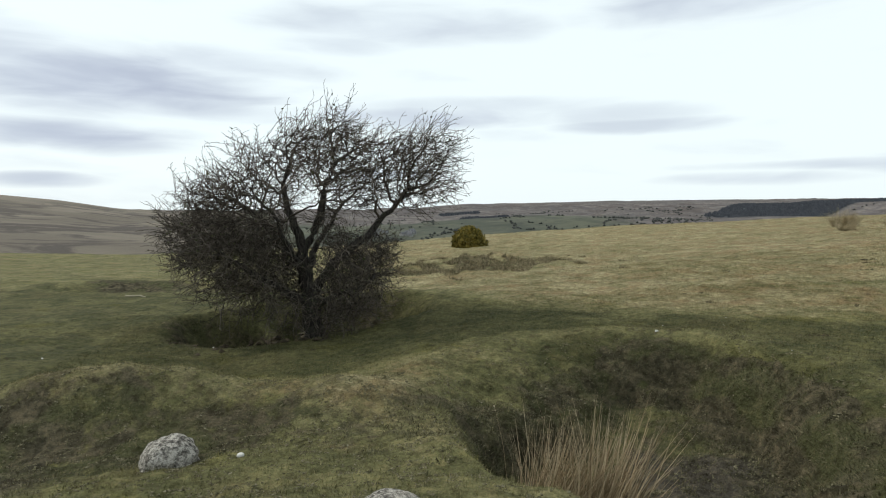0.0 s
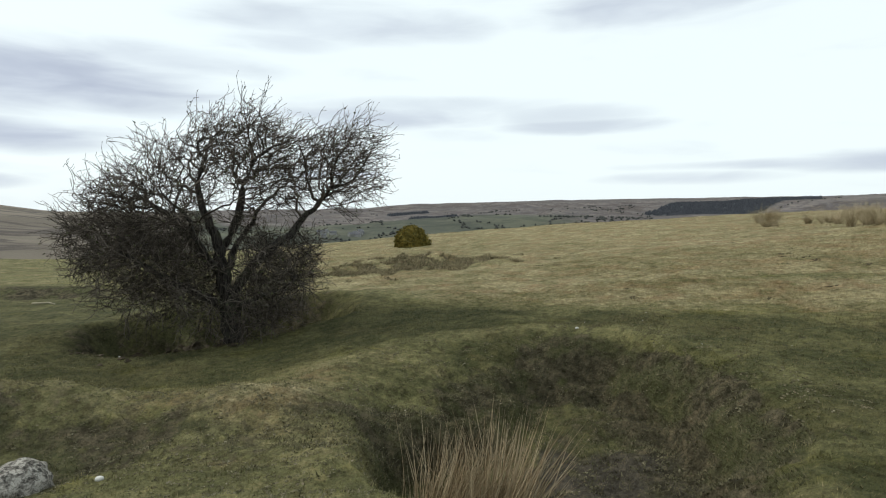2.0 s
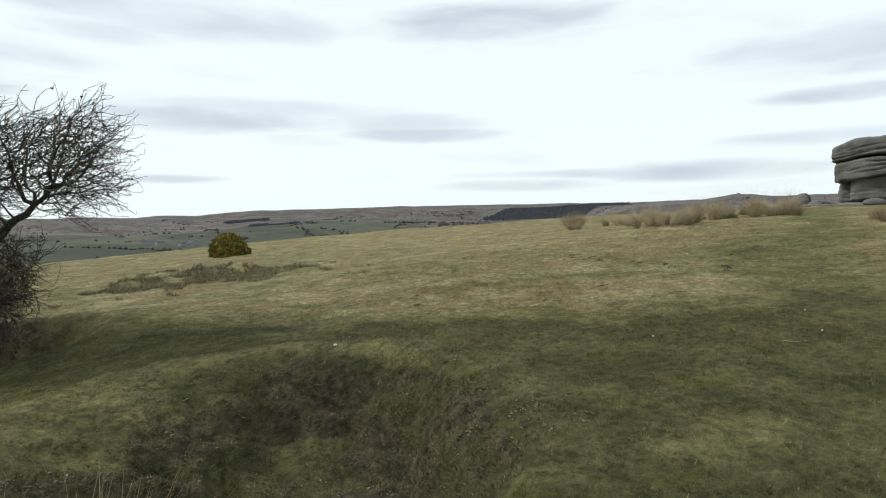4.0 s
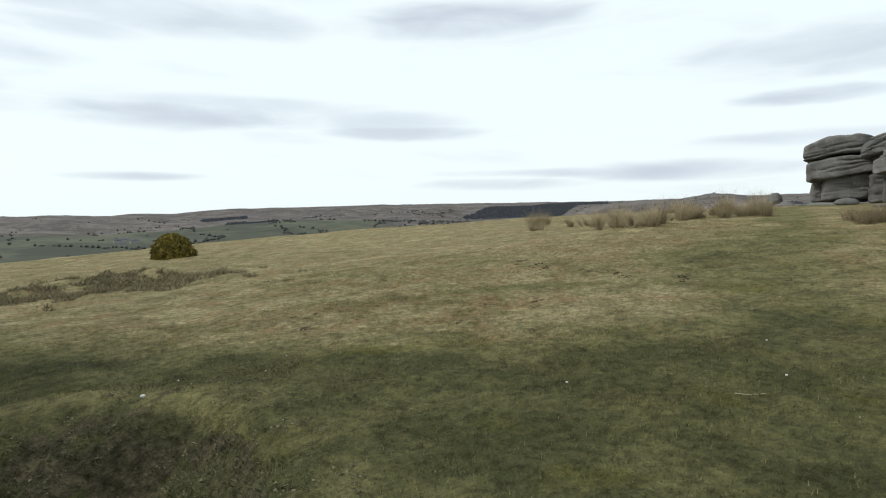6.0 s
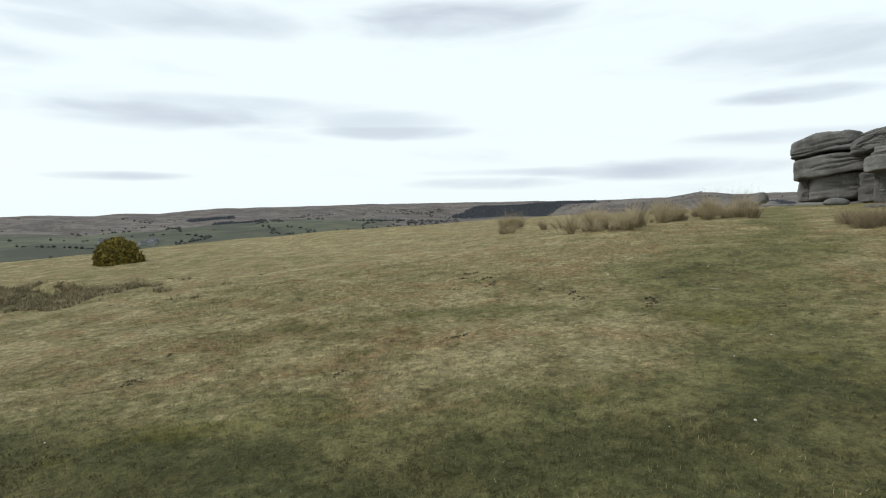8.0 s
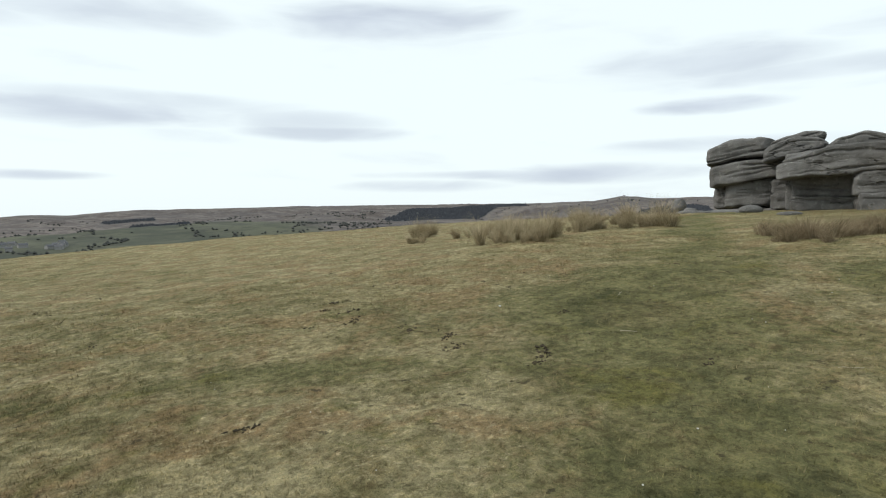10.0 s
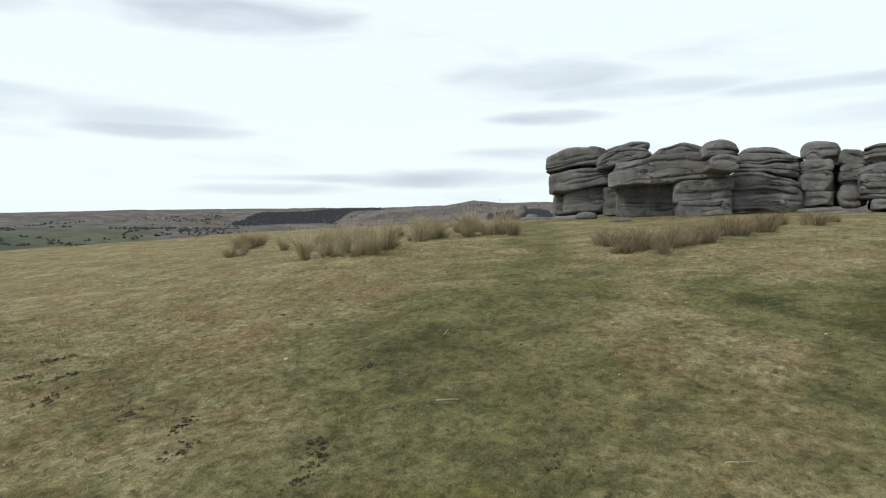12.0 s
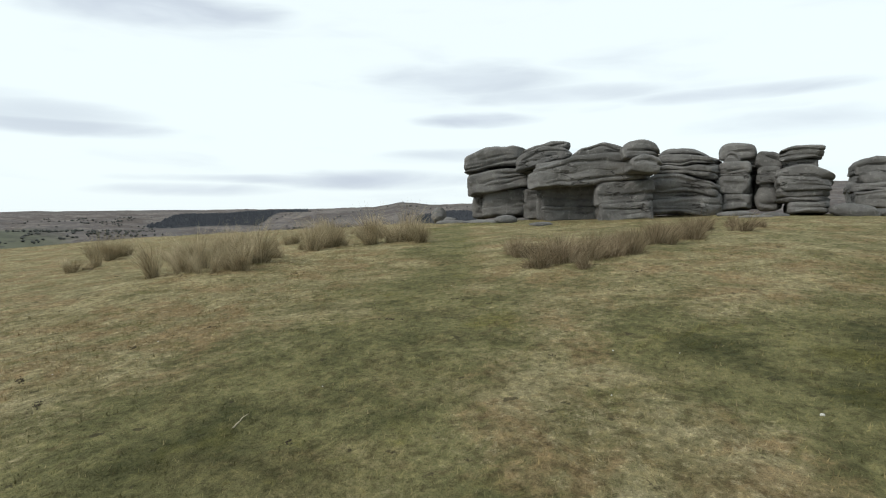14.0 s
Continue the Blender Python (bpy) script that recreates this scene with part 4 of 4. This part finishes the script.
            sides = 9 if rr.max() > 0.05 else 6 if rr.max() > 0.018 else 4
            v, f = tube(nodes[run], rr, sides)
            vs.append(v)
            fs += [tuple(i + o for i in q) for q in f]
            o += len(v)
        ob = mesh_object(name, np.vstack(vs), fs, mat, tree)
        ob.matrix_parent_inverse = inv
        return tagged(ob, label)
    main = chains[0]
    piece("trunk", [main], BARK, "dark fissured trunk")
    limbs = [c for c in chains[1:] if rad[c[1]] > 0.026]
    for c in limbs:
        piece("limb", [c], BARK)
    rest = [c for c in chains[1:] if rad[c[1]] <= 0.026]
    tagged(piece("branchwork", rest, TWIG), kind="stuff")
    # fine twigs
    tips = np.where(rad < 0.012)[0]
    vs, fs, o, buds = [], [], 0, []
    for k in tips:
        across, up_ = nodes[k][0] - base[0], nodes[k][2] - base[2]
        high = up_ > 2.25
        swept = np.array([0.66, 0.0, 0.18]) if high and across > -0.7 else np.array([-0.08, 0.0, 0.15]) if high else np.array([0.05 if across > 0 else -0.12, 0.0, 0.04])
        wild, stray = (0.70, 0.30) if high else (0.75, 0.34)
        if high and rng.rand() > 0.66:
            continue
        for _ in range(rng.randint(1, 4) if high else rng.randint(3, 6)):
            d = nodes[k] - nodes[parent[k]]
            d = d / (np.linalg.norm(d) + 1e-9) + rng.normal(size=3) * wild + swept
            d /= np.linalg.norm(d)
            p, run = nodes[k].copy(), [nodes[k].copy()]
            for s in range(rng.randint(4, 8) if high else rng.randint(3, 7)):
                d = d + rng.normal(size=3) * stray + swept * 0.16
                d /= np.linalg.norm(d)
                p = p + d * rng.uniform(0.05, 0.10)
                run.append(p.copy())
                if rng.rand() < 0.35:
                    spur = d + rng.normal(size=3) * 0.8
                    v, f = tube([p, p + spur / np.linalg.norm(spur) * rng.uniform(0.03, 0.09)], (0.0036, 0.0022), 3)
                    vs.append(v)
                    fs += [tuple(i + o for i in q) for q in f]
                    o += len(v)
                if rng.rand() < 0.10:
                    buds.append(p.copy())
            v, f = tube(run, np.linspace(0.0046, 0.0024, len(run)), 3)
            vs.append(v)
            fs += [tuple(i + o for i in q) for q in f]
            o += len(v)
    tw = mesh_object("crown", np.vstack(vs), fs, TWIG, tree)
    tw.matrix_parent_inverse = inv
    tagged(tw, "bare wind-swept twigs", kind="stuff")
    b = np.array(buds)
    tri = b[:, None] + rng.normal(size=(len(b), 3, 3)) * 0.014
    bd = triangles("lichen", tri, BUD, tree)
    bd.matrix_parent_inverse = inv
    tagged(bd, "tufts of grey-green lichen and buds", kind="stuff")
    tagged(tree, "bare wind-swept hawthorn with dense dark twigs, standing in a hollow", "tree")


grow_tree()


# ---- grasses, rushes, bushes ----
def blades(rng, xy, length, width, lean=0.35, wind=(0.25, 0.05), bend=True, sink=0.01):
    """Grass blades on the ground at places xy (n, 2): two triangles each, or one."""
    n = len(xy)
    z = height(xy[:, 0], xy[:, 1]) - sink
    foot = np.column_stack([xy, z])
    ln = length * rng.uniform(0.55, 1.25, n)
    d = rng.normal(size=(n, 3)) * lean
    d[:, 2] = 1.0
    d[:, :2] += wind
    d /= np.linalg.norm(d, axis=1, keepdims=True)
    side = rng.normal(size=(n, 3))
    side[:, 2] = 0
    side /= np.linalg.norm(side, axis=1, keepdims=True)
    wd = (width * rng.uniform(0.7, 1.3, n))[:, None] * side / 2
    tip = foot + d * ln[:, None]
    if not bend:
        return np.stack([foot - wd, foot + wd, tip], 1)
    mid = foot + (d + np.array([0, 0, 0.15])) * (ln * 0.55)[:, None]
    return np.concatenate([np.stack([foot - wd, foot + wd, mid + wd * 0.7], 1), np.stack([foot - wd, mid + wd * 0.7, mid - wd * 0.7], 1), np.stack([mid - wd * 0.7, mid + wd * 0.7, tip], 1)])


def clump_mesh(name, seed, count, spread, length, width, lean, mat, wind=(0.2, 0.0), hearts=1, tangle=0.0):
    """A tuft of blades that fan out from one root or a few; local origin at the root."""
    rng = np.random.RandomState(seed)
    heart = rng.normal(size=(hearts, 2)) * spread * (1.1 if hearts > 1 else 0)
    tall = rng.uniform(0.3, 1.25, hearts) if hearts > 1 else np.ones(1)
    pick = rng.randint(0, hearts, count)
    foot = np.column_stack([heart[pick] + rng.normal(size=(count, 2)) * spread * (0.45 if hearts > 1 else 1), np.full(count, -0.04)])
    out = foot[:, :2] / (spread + 1e-9)
    d = np.column_stack([out * lean + rng.normal(size=(count, 2)) * (tangle or (0.30 if hearts > 1 else 0.13)) + wind, np.ones(count)])
    d /= np.linalg.norm(d, axis=1, keepdims=True)
    ln = (length * tall[pick] * rng.uniform(0.4, 1.1, count))[:, None]
    side = rng.normal(size=(count, 3))
    side -= (side * d).sum(1, keepdims=True) * d
    side *= width / 2 / np.linalg.norm(side, axis=1, keepdims=True)
    mid = foot + d * ln * 0.55
    droop = np.column_stack([out * (0.25 if hearts > 1 else 0.05) + rng.normal(size=(count, 2)) * 0.12, -0.10 * np.ones(count)])
    tip = mid + (d + droop) * ln * 0.45
    tri = np.concatenate([np.stack([foot - side, foot + side, mid + side * 0.75], 1), np.stack([foot - side, mid + side * 0.75, mid - side * 0.75], 1), np.stack([mid - side * 0.75, mid + side * 0.75, tip], 1)])
    me = bpy.data.meshes.new(name)
    co, idx = np.unique(np.round(tri.reshape(-1, 3), 5), axis=0, return_inverse=True)
    me.from_pydata(co, [], idx.reshape(-1, 3))
    me.materials.append(mat)
    return me


def plant(name, me, x, y, turn, size, label, category, group=""):
    ob = new(name, me)
    ob.matrix_basis = Matrix.Translation((x, y, zat(x, y))) @ Matrix.Rotation(radians(turn), 4, "Z") @ Matrix.Diagonal((size, size, size, 1))
    return tagged(ob, label, category, group)


def build_rushes():
    rng = np.random.RandomState(9)
    rush = [clump_mesh("rush_clump", 60 + i, 260, 0.060, 0.80, 0.0056, 0.07, RUSH, (0.27, 0.0)) for i in range(3)]
    for i, (x, y, s) in enumerate(((1.02, 3.12, 1.0), (1.34, 3.0, 1.2), (1.16, 3.26, 0.95), (1.42, 3.14, 1.05))):
        plant("rush_clump", rush[i % 3], x, y, rng.uniform(-25, 25), s, "clump of tall straw-coloured rushes on the floor of a pit", "rushes", "rushes in the pit")
    tuft = [clump_mesh("grass_tussock", 80 + i, 600, 0.10, 0.95, 0.0062, 0.16, SEDGE, (0.03, 0.0), 4, 0.24) for i in range(6)]
    crest = [(18.3, 14.6, 0.9), (18.0, 13.7, 1.0), (18.5, 13.4, 1.05), (19.1, 13.6, 0.95), (20.5, 14.5, 0.8), (22.1, 15.2, 0.75), (22.9, 15.1, 0.9), (23.4, 14.5, 0.8), (23.9, 14.0, 0.9),
             (24.2, 13.4, 0.85), (19.8, 16.4, 0.8), (20.9, 15.9, 0.7), (20.4, 18.3, 0.6), (24.7, 16.2, 0.8), (25.4, 15.5, 0.75), (25.5, 14.3, 0.9), (21.5, 17.9, 0.7), (18.8, 14.2, 0.8)]
    for k in range(14):
        crest.append((18.5 + 0.7 * k + rng.normal() * 0.6, 19.5 - 0.1 * k + rng.normal() * 0.9, rng.uniform(0.4, 0.75)))
    for x, y, s in crest:
        for _ in range(3):
            plant("grass_tussock", tuft[rng.randint(6)], x + rng.normal() * 0.30, y + rng.normal() * 0.30, rng.uniform(-180, 180), s * rng.choice((0.40, 0.55, 0.70, 0.95, 1.20)), "shaggy tussock of dry brown moor grass on the crest", "tussock", "tussocks along the crest")
    mat = [clump_mesh("grass_tussock", 180 + i, 560, 0.13, 0.60, 0.0070, 0.20, RUSTY, (0.04, 0.0), 5, 0.34) for i in range(5)]
    row = [(21.4, 8.6, 0.9), (20.2, 7.9, 1.0), (19.8, 7.45, 0.95), (20.4, 7.3, 0.9), (21.1, 7.0, 0.85), (22.2, 6.9, 0.9), (23.2, 6.6, 0.85), (24.2, 6.35, 0.85), (25.1, 5.95, 0.8), (26.2, 5.5, 0.8),
           (27.6, 5.1, 0.7), (21.1, 8.1, 0.95), (22.0, 7.45, 0.9), (25.5, 6.5, 0.8)]
    for x, y, s in row:
        for _ in range(4):
            plant("grass_tussock", mat[rng.randint(5)], x + rng.normal() * 0.28, y + rng.normal() * 0.28, rng.uniform(-180, 180), s * rng.choice((0.5, 0.65, 0.85, 1.1)), "shaggy tussock of dry brown moor grass before the tors", "tussock", "tussocks before the tors")


def build_gorse():
    rng = np.random.RandomState(17)
    x, y = 6.35, 31.0
    bush = new("gorse_bush")
    bush.location = (x, y, zat(x, y))
    for name, mat, n, size, skin in (("foliage", GORSE_LEAF, 16000, 0.06, 0.5), ("flowers", GORSE_BLOOM, 5200, 0.020, 0.90)):
        q = rng.normal(size=(n, 3))
        q[:, 2] = np.abs(q[:, 2])
        q /= np.linalg.norm(q, axis=1, keepdims=True)
        lump = 1 + 0.16 * np.array([noise.fractal(Vector(v) * 2.6, 1, 2, 3) for v in q])
        r = rng.uniform(skin, 1.0, n) * lump
        c = q * r[:, None] * [0.95, 0.95, 1.12]
        tri = c[:, None] + rng.normal(size=(n, 3, 3)) * size * [1, 1, 1.2]
        ob = triangles(name, tri, mat, bush)
        tagged(ob, kind="stuff")
    tagged(bush, "rounded dark green gorse bush with yellow flowers", "gorse bush")


def build_turf():
    rng = np.random.RandomState(23)

    def area(n, x0, x1, y0, y1):
        return np.column_stack([rng.uniform(x0, x1, n), rng.uniform(y0, y1, n)])
    xy = area(260000, -3.5, 8.0, 1.2, 9.5)
    tagged(triangles("short_grass", blades(rng, xy, 0.036, 0.007, 0.7, bend=False), GRASS, None, True), "short sheep-grazed turf on the ground", "grass", kind="stuff")
    xy = area(170000, 6.0, 22.0, 3.0, 14.0)
    tagged(triangles("short_grass", blades(rng, xy, 0.040, 0.009, 0.8, bend=False), GRASS, None, True), "short sheep-grazed turf on the ground", "grass", kind="stuff")
    xy = area(260000, -6.0, 34.0, 9.0, 42.0)
    keep = (fbm(xy[:, 0], xy[:, 1], 1.6, 3, 51) + 0.10 > 0) & (cover_at(xy[:, 0], xy[:, 1])[0] > 0.42)
    tagged(triangles("moor_grass", blades(rng, xy[keep], 0.070, 0.012, 2.2, bend=False), GRASS, None, True), "bleached tussocky moor grass on the ground", "grass", kind="stuff")
    # heathy growth on the banks of the pit and the hollow, and a bank of bracken
    xy = np.vstack([area(130000, 0.0, 4.8, 1.8, 6.8), area(60000, -4.0, 2.0, 7.4, 11.5)])
    heath_shade = cover_at(xy[:, 0], xy[:, 1])[1]
    xy = xy[heath_shade > 0.48 + 0.9 * fbm(xy[:, 0], xy[:, 1], 0.25, 3, 57)]
    tagged(triangles("heather", blades(rng, xy, 0.042, 0.013, 1.8, bend=False), HEATHER, None), "dark dead heather on the banks of the pit and hollow", "heather", kind="stuff")
    xy = area(90000, -0.5, 8.2, 13.0, 19.4)
    heath_shade = cover_at(xy[:, 0], xy[:, 1])[1]
    xy = xy[heath_shade > 0.36 + 0.7 * fbm(xy[:, 0], xy[:, 1], 0.35, 3, 57)]
    tagged(triangles("bracken", blades(rng, xy, 0.11, 0.020, 0.9, bend=False), BRACKEN, None), "brown dead bracken mixed with straw on a bank", "bracken", kind="stuff")


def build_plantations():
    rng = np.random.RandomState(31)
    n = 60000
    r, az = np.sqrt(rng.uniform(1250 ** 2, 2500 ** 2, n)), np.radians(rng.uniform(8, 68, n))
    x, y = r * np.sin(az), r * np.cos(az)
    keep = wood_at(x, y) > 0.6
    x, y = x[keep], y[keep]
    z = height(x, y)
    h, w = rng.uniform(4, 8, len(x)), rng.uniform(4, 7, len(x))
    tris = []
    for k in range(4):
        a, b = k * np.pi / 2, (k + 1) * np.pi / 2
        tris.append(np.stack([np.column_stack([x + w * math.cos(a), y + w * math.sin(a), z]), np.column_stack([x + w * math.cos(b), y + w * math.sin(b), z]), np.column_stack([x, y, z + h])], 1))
    tagged(triangles("far_plantation", np.concatenate(tris), HAZED_CONIFER), "dark conifer plantation on the far hillside, blued by painted haze", "woodland", kind="stuff")


def build_far_trees():
    """Hedges, copses and single trees on the valley sides, too far to tell apart."""
    rng = np.random.RandomState(33)
    n = 90000
    r, az = rng.uniform(230, 2300, n), np.radians(rng.uniform(-14, 64, n))
    x, y = r * np.sin(az), r * np.cos(az)
    copse = fbm(x, y, 190, 4, 35) + 0.16 * (1 - r / 1200)
    hedge = np.minimum(np.abs(fbm(x, y, 330, 2, 37)), np.abs(fbm(x + 900, y, 300, 2, 38)))
    keep = ((copse > 0.38) & (rng.rand(n) < 0.16)) | ((hedge < 0.010) & (rng.rand(n) < 0.25))
    x, y = x[keep], y[keep]
    z = height(x, y) - 0.3
    h, w = rng.uniform(2, 5.5, len(x)), rng.uniform(2.0, 4.0, len(x))
    tris = []
    for k in range(5):
        a, b = k * 2 * np.pi / 5, (k + 1) * 2 * np.pi / 5
        p = np.column_stack([x + w * math.cos(a), y + w * math.sin(a), z + h * 0.45])
        q = np.column_stack([x + w * math.cos(b), y + w * math.sin(b), z + h * 0.45])
        tris += [np.stack([p, q, np.column_stack([x, y, z + h])], 1), np.stack([q, p, np.column_stack([x, y, z])], 1)]
    tagged(triangles("far_woodland", np.concatenate(tris), HAZED_COPSE), "bare grey-brown hedges and copses in the valley, greyed by painted haze", "woodland", kind="stuff")


def build_village():
    """A few pale cottages down in the valley, each with walls, a pitched roof and a chimney."""
    rng = np.random.RandomState(37)
    for k in range(11):
        az, r = radians(rng.uniform(1.6, 6.0)), rng.uniform(960, 1060)
        x, y = r * math.sin(az), r * math.cos(az)
        w, d, h, ridge = rng.uniform(7, 12), rng.uniform(5, 6.5), rng.uniform(3.5, 5), rng.uniform(2, 3)
        house = new("cottage")
        house.matrix_basis = pose(x, y, zat(x, y) - 0.5, 0, 0, rng.uniform(-35, 35))
        a, b = w / 2, d / 2
        wall = [(-a, -b, 0), (a, -b, 0), (a, b, 0), (-a, b, 0), (-a, -b, h), (a, -b, h), (a, b, h), (-a, b, h), (-a, 0, h + ridge), (a, 0, h + ridge)]
        mesh_object("wall", wall, [(0, 1, 5, 4), (1, 2, 6, 9, 5), (2, 3, 7, 6), (3, 0, 4, 8, 7)], LIMEWASH, house, False)
        a, b = a + 0.3, b + 0.4
        roof = [(-a, -b, h - 0.2), (a, -b, h - 0.2), (a, 0, h + ridge), (-a, 0, h + ridge), (a, b, h - 0.2), (-a, b, h - 0.2)]
        roof += [(q[0], q[1], q[2] + 0.3) for q in roof]
        mesh_object("roof", roof, [(0, 3, 2, 1), (3, 5, 4, 2), (6, 7, 8, 9), (9, 8, 10, 11), (0, 1, 7, 6), (4, 5, 11, 10), (1, 2, 8, 7), (2, 4, 10, 8), (3, 0, 6, 9), (5, 3, 9, 11)], SLATE, house, False)
        e, top = w * 0.36, h + ridge + 1.0
        stack = [(e + i * 0.45, j * 0.45, z) for z in (h + ridge - 1.0, top) for i, j in ((-1, -1), (1, -1), (1, 1), (-1, 1))]
        mesh_object("chimney", stack, [(0, 1, 5, 4), (1, 2, 6, 5), (2, 3, 7, 6), (3, 0, 4, 7), (4, 5, 6, 7)], LIMEWASH, house, False)
        tagged(house, "small pale cottage with a slate roof far down in the valley", "cottage", "cottages in the valley")


build_rushes()
build_village()
build_far_trees()
build_gorse()
build_turf()
build_plantations()


# ---- litter on the turf ----
def lump_mesh(name, size, seed, mat):
    me = rock_mesh(name, size[0], size[1], size[2], seed, 2.3, 0.22, 4)
    me.materials.append(mat)
    return me


def crumbs(rng, spots, per=22):
    """Small dark crumbs of earth round each scrape (x, y, size): uneven octahedra."""
    at = np.repeat(np.array(spots), per, axis=0)
    n = len(at)
    turn = np.repeat(rng.uniform(0, np.pi, len(spots)), per)
    a, b = rng.normal(size=n) * 0.085 * at[:, 2], rng.normal(size=n) * 0.035 * at[:, 2]
    x, y = at[:, 0] + a * np.cos(turn) - b * np.sin(turn), at[:, 1] + a * np.sin(turn) + b * np.cos(turn)
    r = rng.uniform(0.006, 0.019, n) * at[:, 2]
    mid = np.column_stack([x, y, height(x, y) + r * 0.25])
    ends = np.concatenate([np.eye(3), -np.eye(3)])[None] * (r[:, None] * rng.uniform(0.6, 1.4, (n, 6)))[:, :, None] + rng.normal(size=(n, 6, 3)) * (r * 0.25)[:, None, None]
    p = mid[:, None] + ends * [1.2, 1.2, 0.7]
    faces = ((0, 1, 2), (1, 3, 2), (3, 4, 2), (4, 0, 2), (1, 0, 5), (3, 1, 5), (4, 3, 5), (0, 4, 5))
    return np.concatenate([p[:, f] for f in faces])


def build_litter():
    rng = np.random.RandomState(41)
    white = [lump_mesh("white_stone", (0.045, 0.035, 0.03), 700 + i, CHALK) for i in range(3)]
    spots = [(-0.66, 3.3, 1.0), (-3.8, 7.54, 0.55), (3.45, 6.05, 0.8), (-1.98, 8.3, 0.6), (11.92, 8.34, 0.9), (14.74, 4.36, 0.6), (15.49, 5.72, 0.5), (8.28, 4.01, 0.6), (7.46, 3.41, 0.6), (6.19, 4.35, 0.5)]
    spots += [(x, y, s) for x, y, s in zip(rng.uniform(3, 20, 40), rng.uniform(2.5, 11, 40), rng.uniform(0.15, 0.38, 40))]
    for x, y, s in spots:
        ob = new("white_stone", white[rng.randint(3)])
        ob.matrix_basis = pose(x, y, zat(x, y) + 0.008 * s, 0, 0, rng.uniform(0, 360)) @ Matrix.Diagonal((s, s, s, 1))
        tagged(ob, "small white stone lying in short turf", "stone", "white stones in the turf")
    spots = [(10.8, 10.62, 1.0), (10.49, 10.24, 0.9), (10.6, 9.84, 1.0), (10.41, 9.36, 1.2), (10.54, 8.37, 0.9), (10.66, 7.84, 0.9), (10.82, 6.68, 1.2), (10.58, 6.54, 0.8), (10.42, 7.47, 1.0), (5.01, 5.44, 0.8), (11.43, 5.44, 0.7)]
    spots += [(x, y, s) for x, y, s in zip(rng.uniform(5, 20, 70), rng.uniform(6, 18, 70), rng.uniform(0.3, 0.8, 70))]
    chips = [(x, y, s) for x, y, s in zip(rng.uniform(-3.4, 1.0, 1500), rng.uniform(2.0, 5.2, 1500), rng.uniform(0.2, 0.55, 1500))]
    chips += [(x, y, s) for x, y, s in zip(rng.uniform(0.8, 4.4, 420), rng.uniform(3.0, 6.3, 420), rng.uniform(0.3, 0.7, 420))]
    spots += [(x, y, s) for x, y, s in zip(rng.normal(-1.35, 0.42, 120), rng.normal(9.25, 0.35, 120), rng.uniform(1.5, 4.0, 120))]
    tagged(triangles("turf_chips", crumbs(rng, chips, 12), CHIP), "small crumbs of earth, stone and dry moss in the turf", "chips", kind="stuff")
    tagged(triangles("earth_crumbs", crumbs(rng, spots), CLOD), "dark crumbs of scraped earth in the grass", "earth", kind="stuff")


def stick(x, y, length, turn, radius, seed):
    rng = np.random.RandomState(seed)
    d = np.array([math.cos(radians(turn)), math.sin(radians(turn))])
    run = []
    for i in range(9):
        q = np.array([x, y]) + d * length * (i / 8 - 0.5) + rng.normal(size=2) * length * 0.015
        run.append((*q, zat(*q) + radius * 0.8))
    v, f = tube(run, np.linspace(radius, radius * 0.6, 9), 6)
    f.append(tuple(range(5, -1, -1)))
    tagged(mesh_object("stick", v, f, DEADWOOD), "bleached dead stick lying on turf", "stick")


stick(-4.75, 13.25, 0.50, -18, 0.022, 1)
stick(6.9, 3.35, 0.20, -40, 0.004, 2)
stick(13.26, 7.5, 0.20, 20, 0.005, 3)
stick(11.88, 6.48, 0.18, -30, 0.007, 4)
stick(11.89, 4.6, 0.18, -50, 0.004, 5)
build_litter()
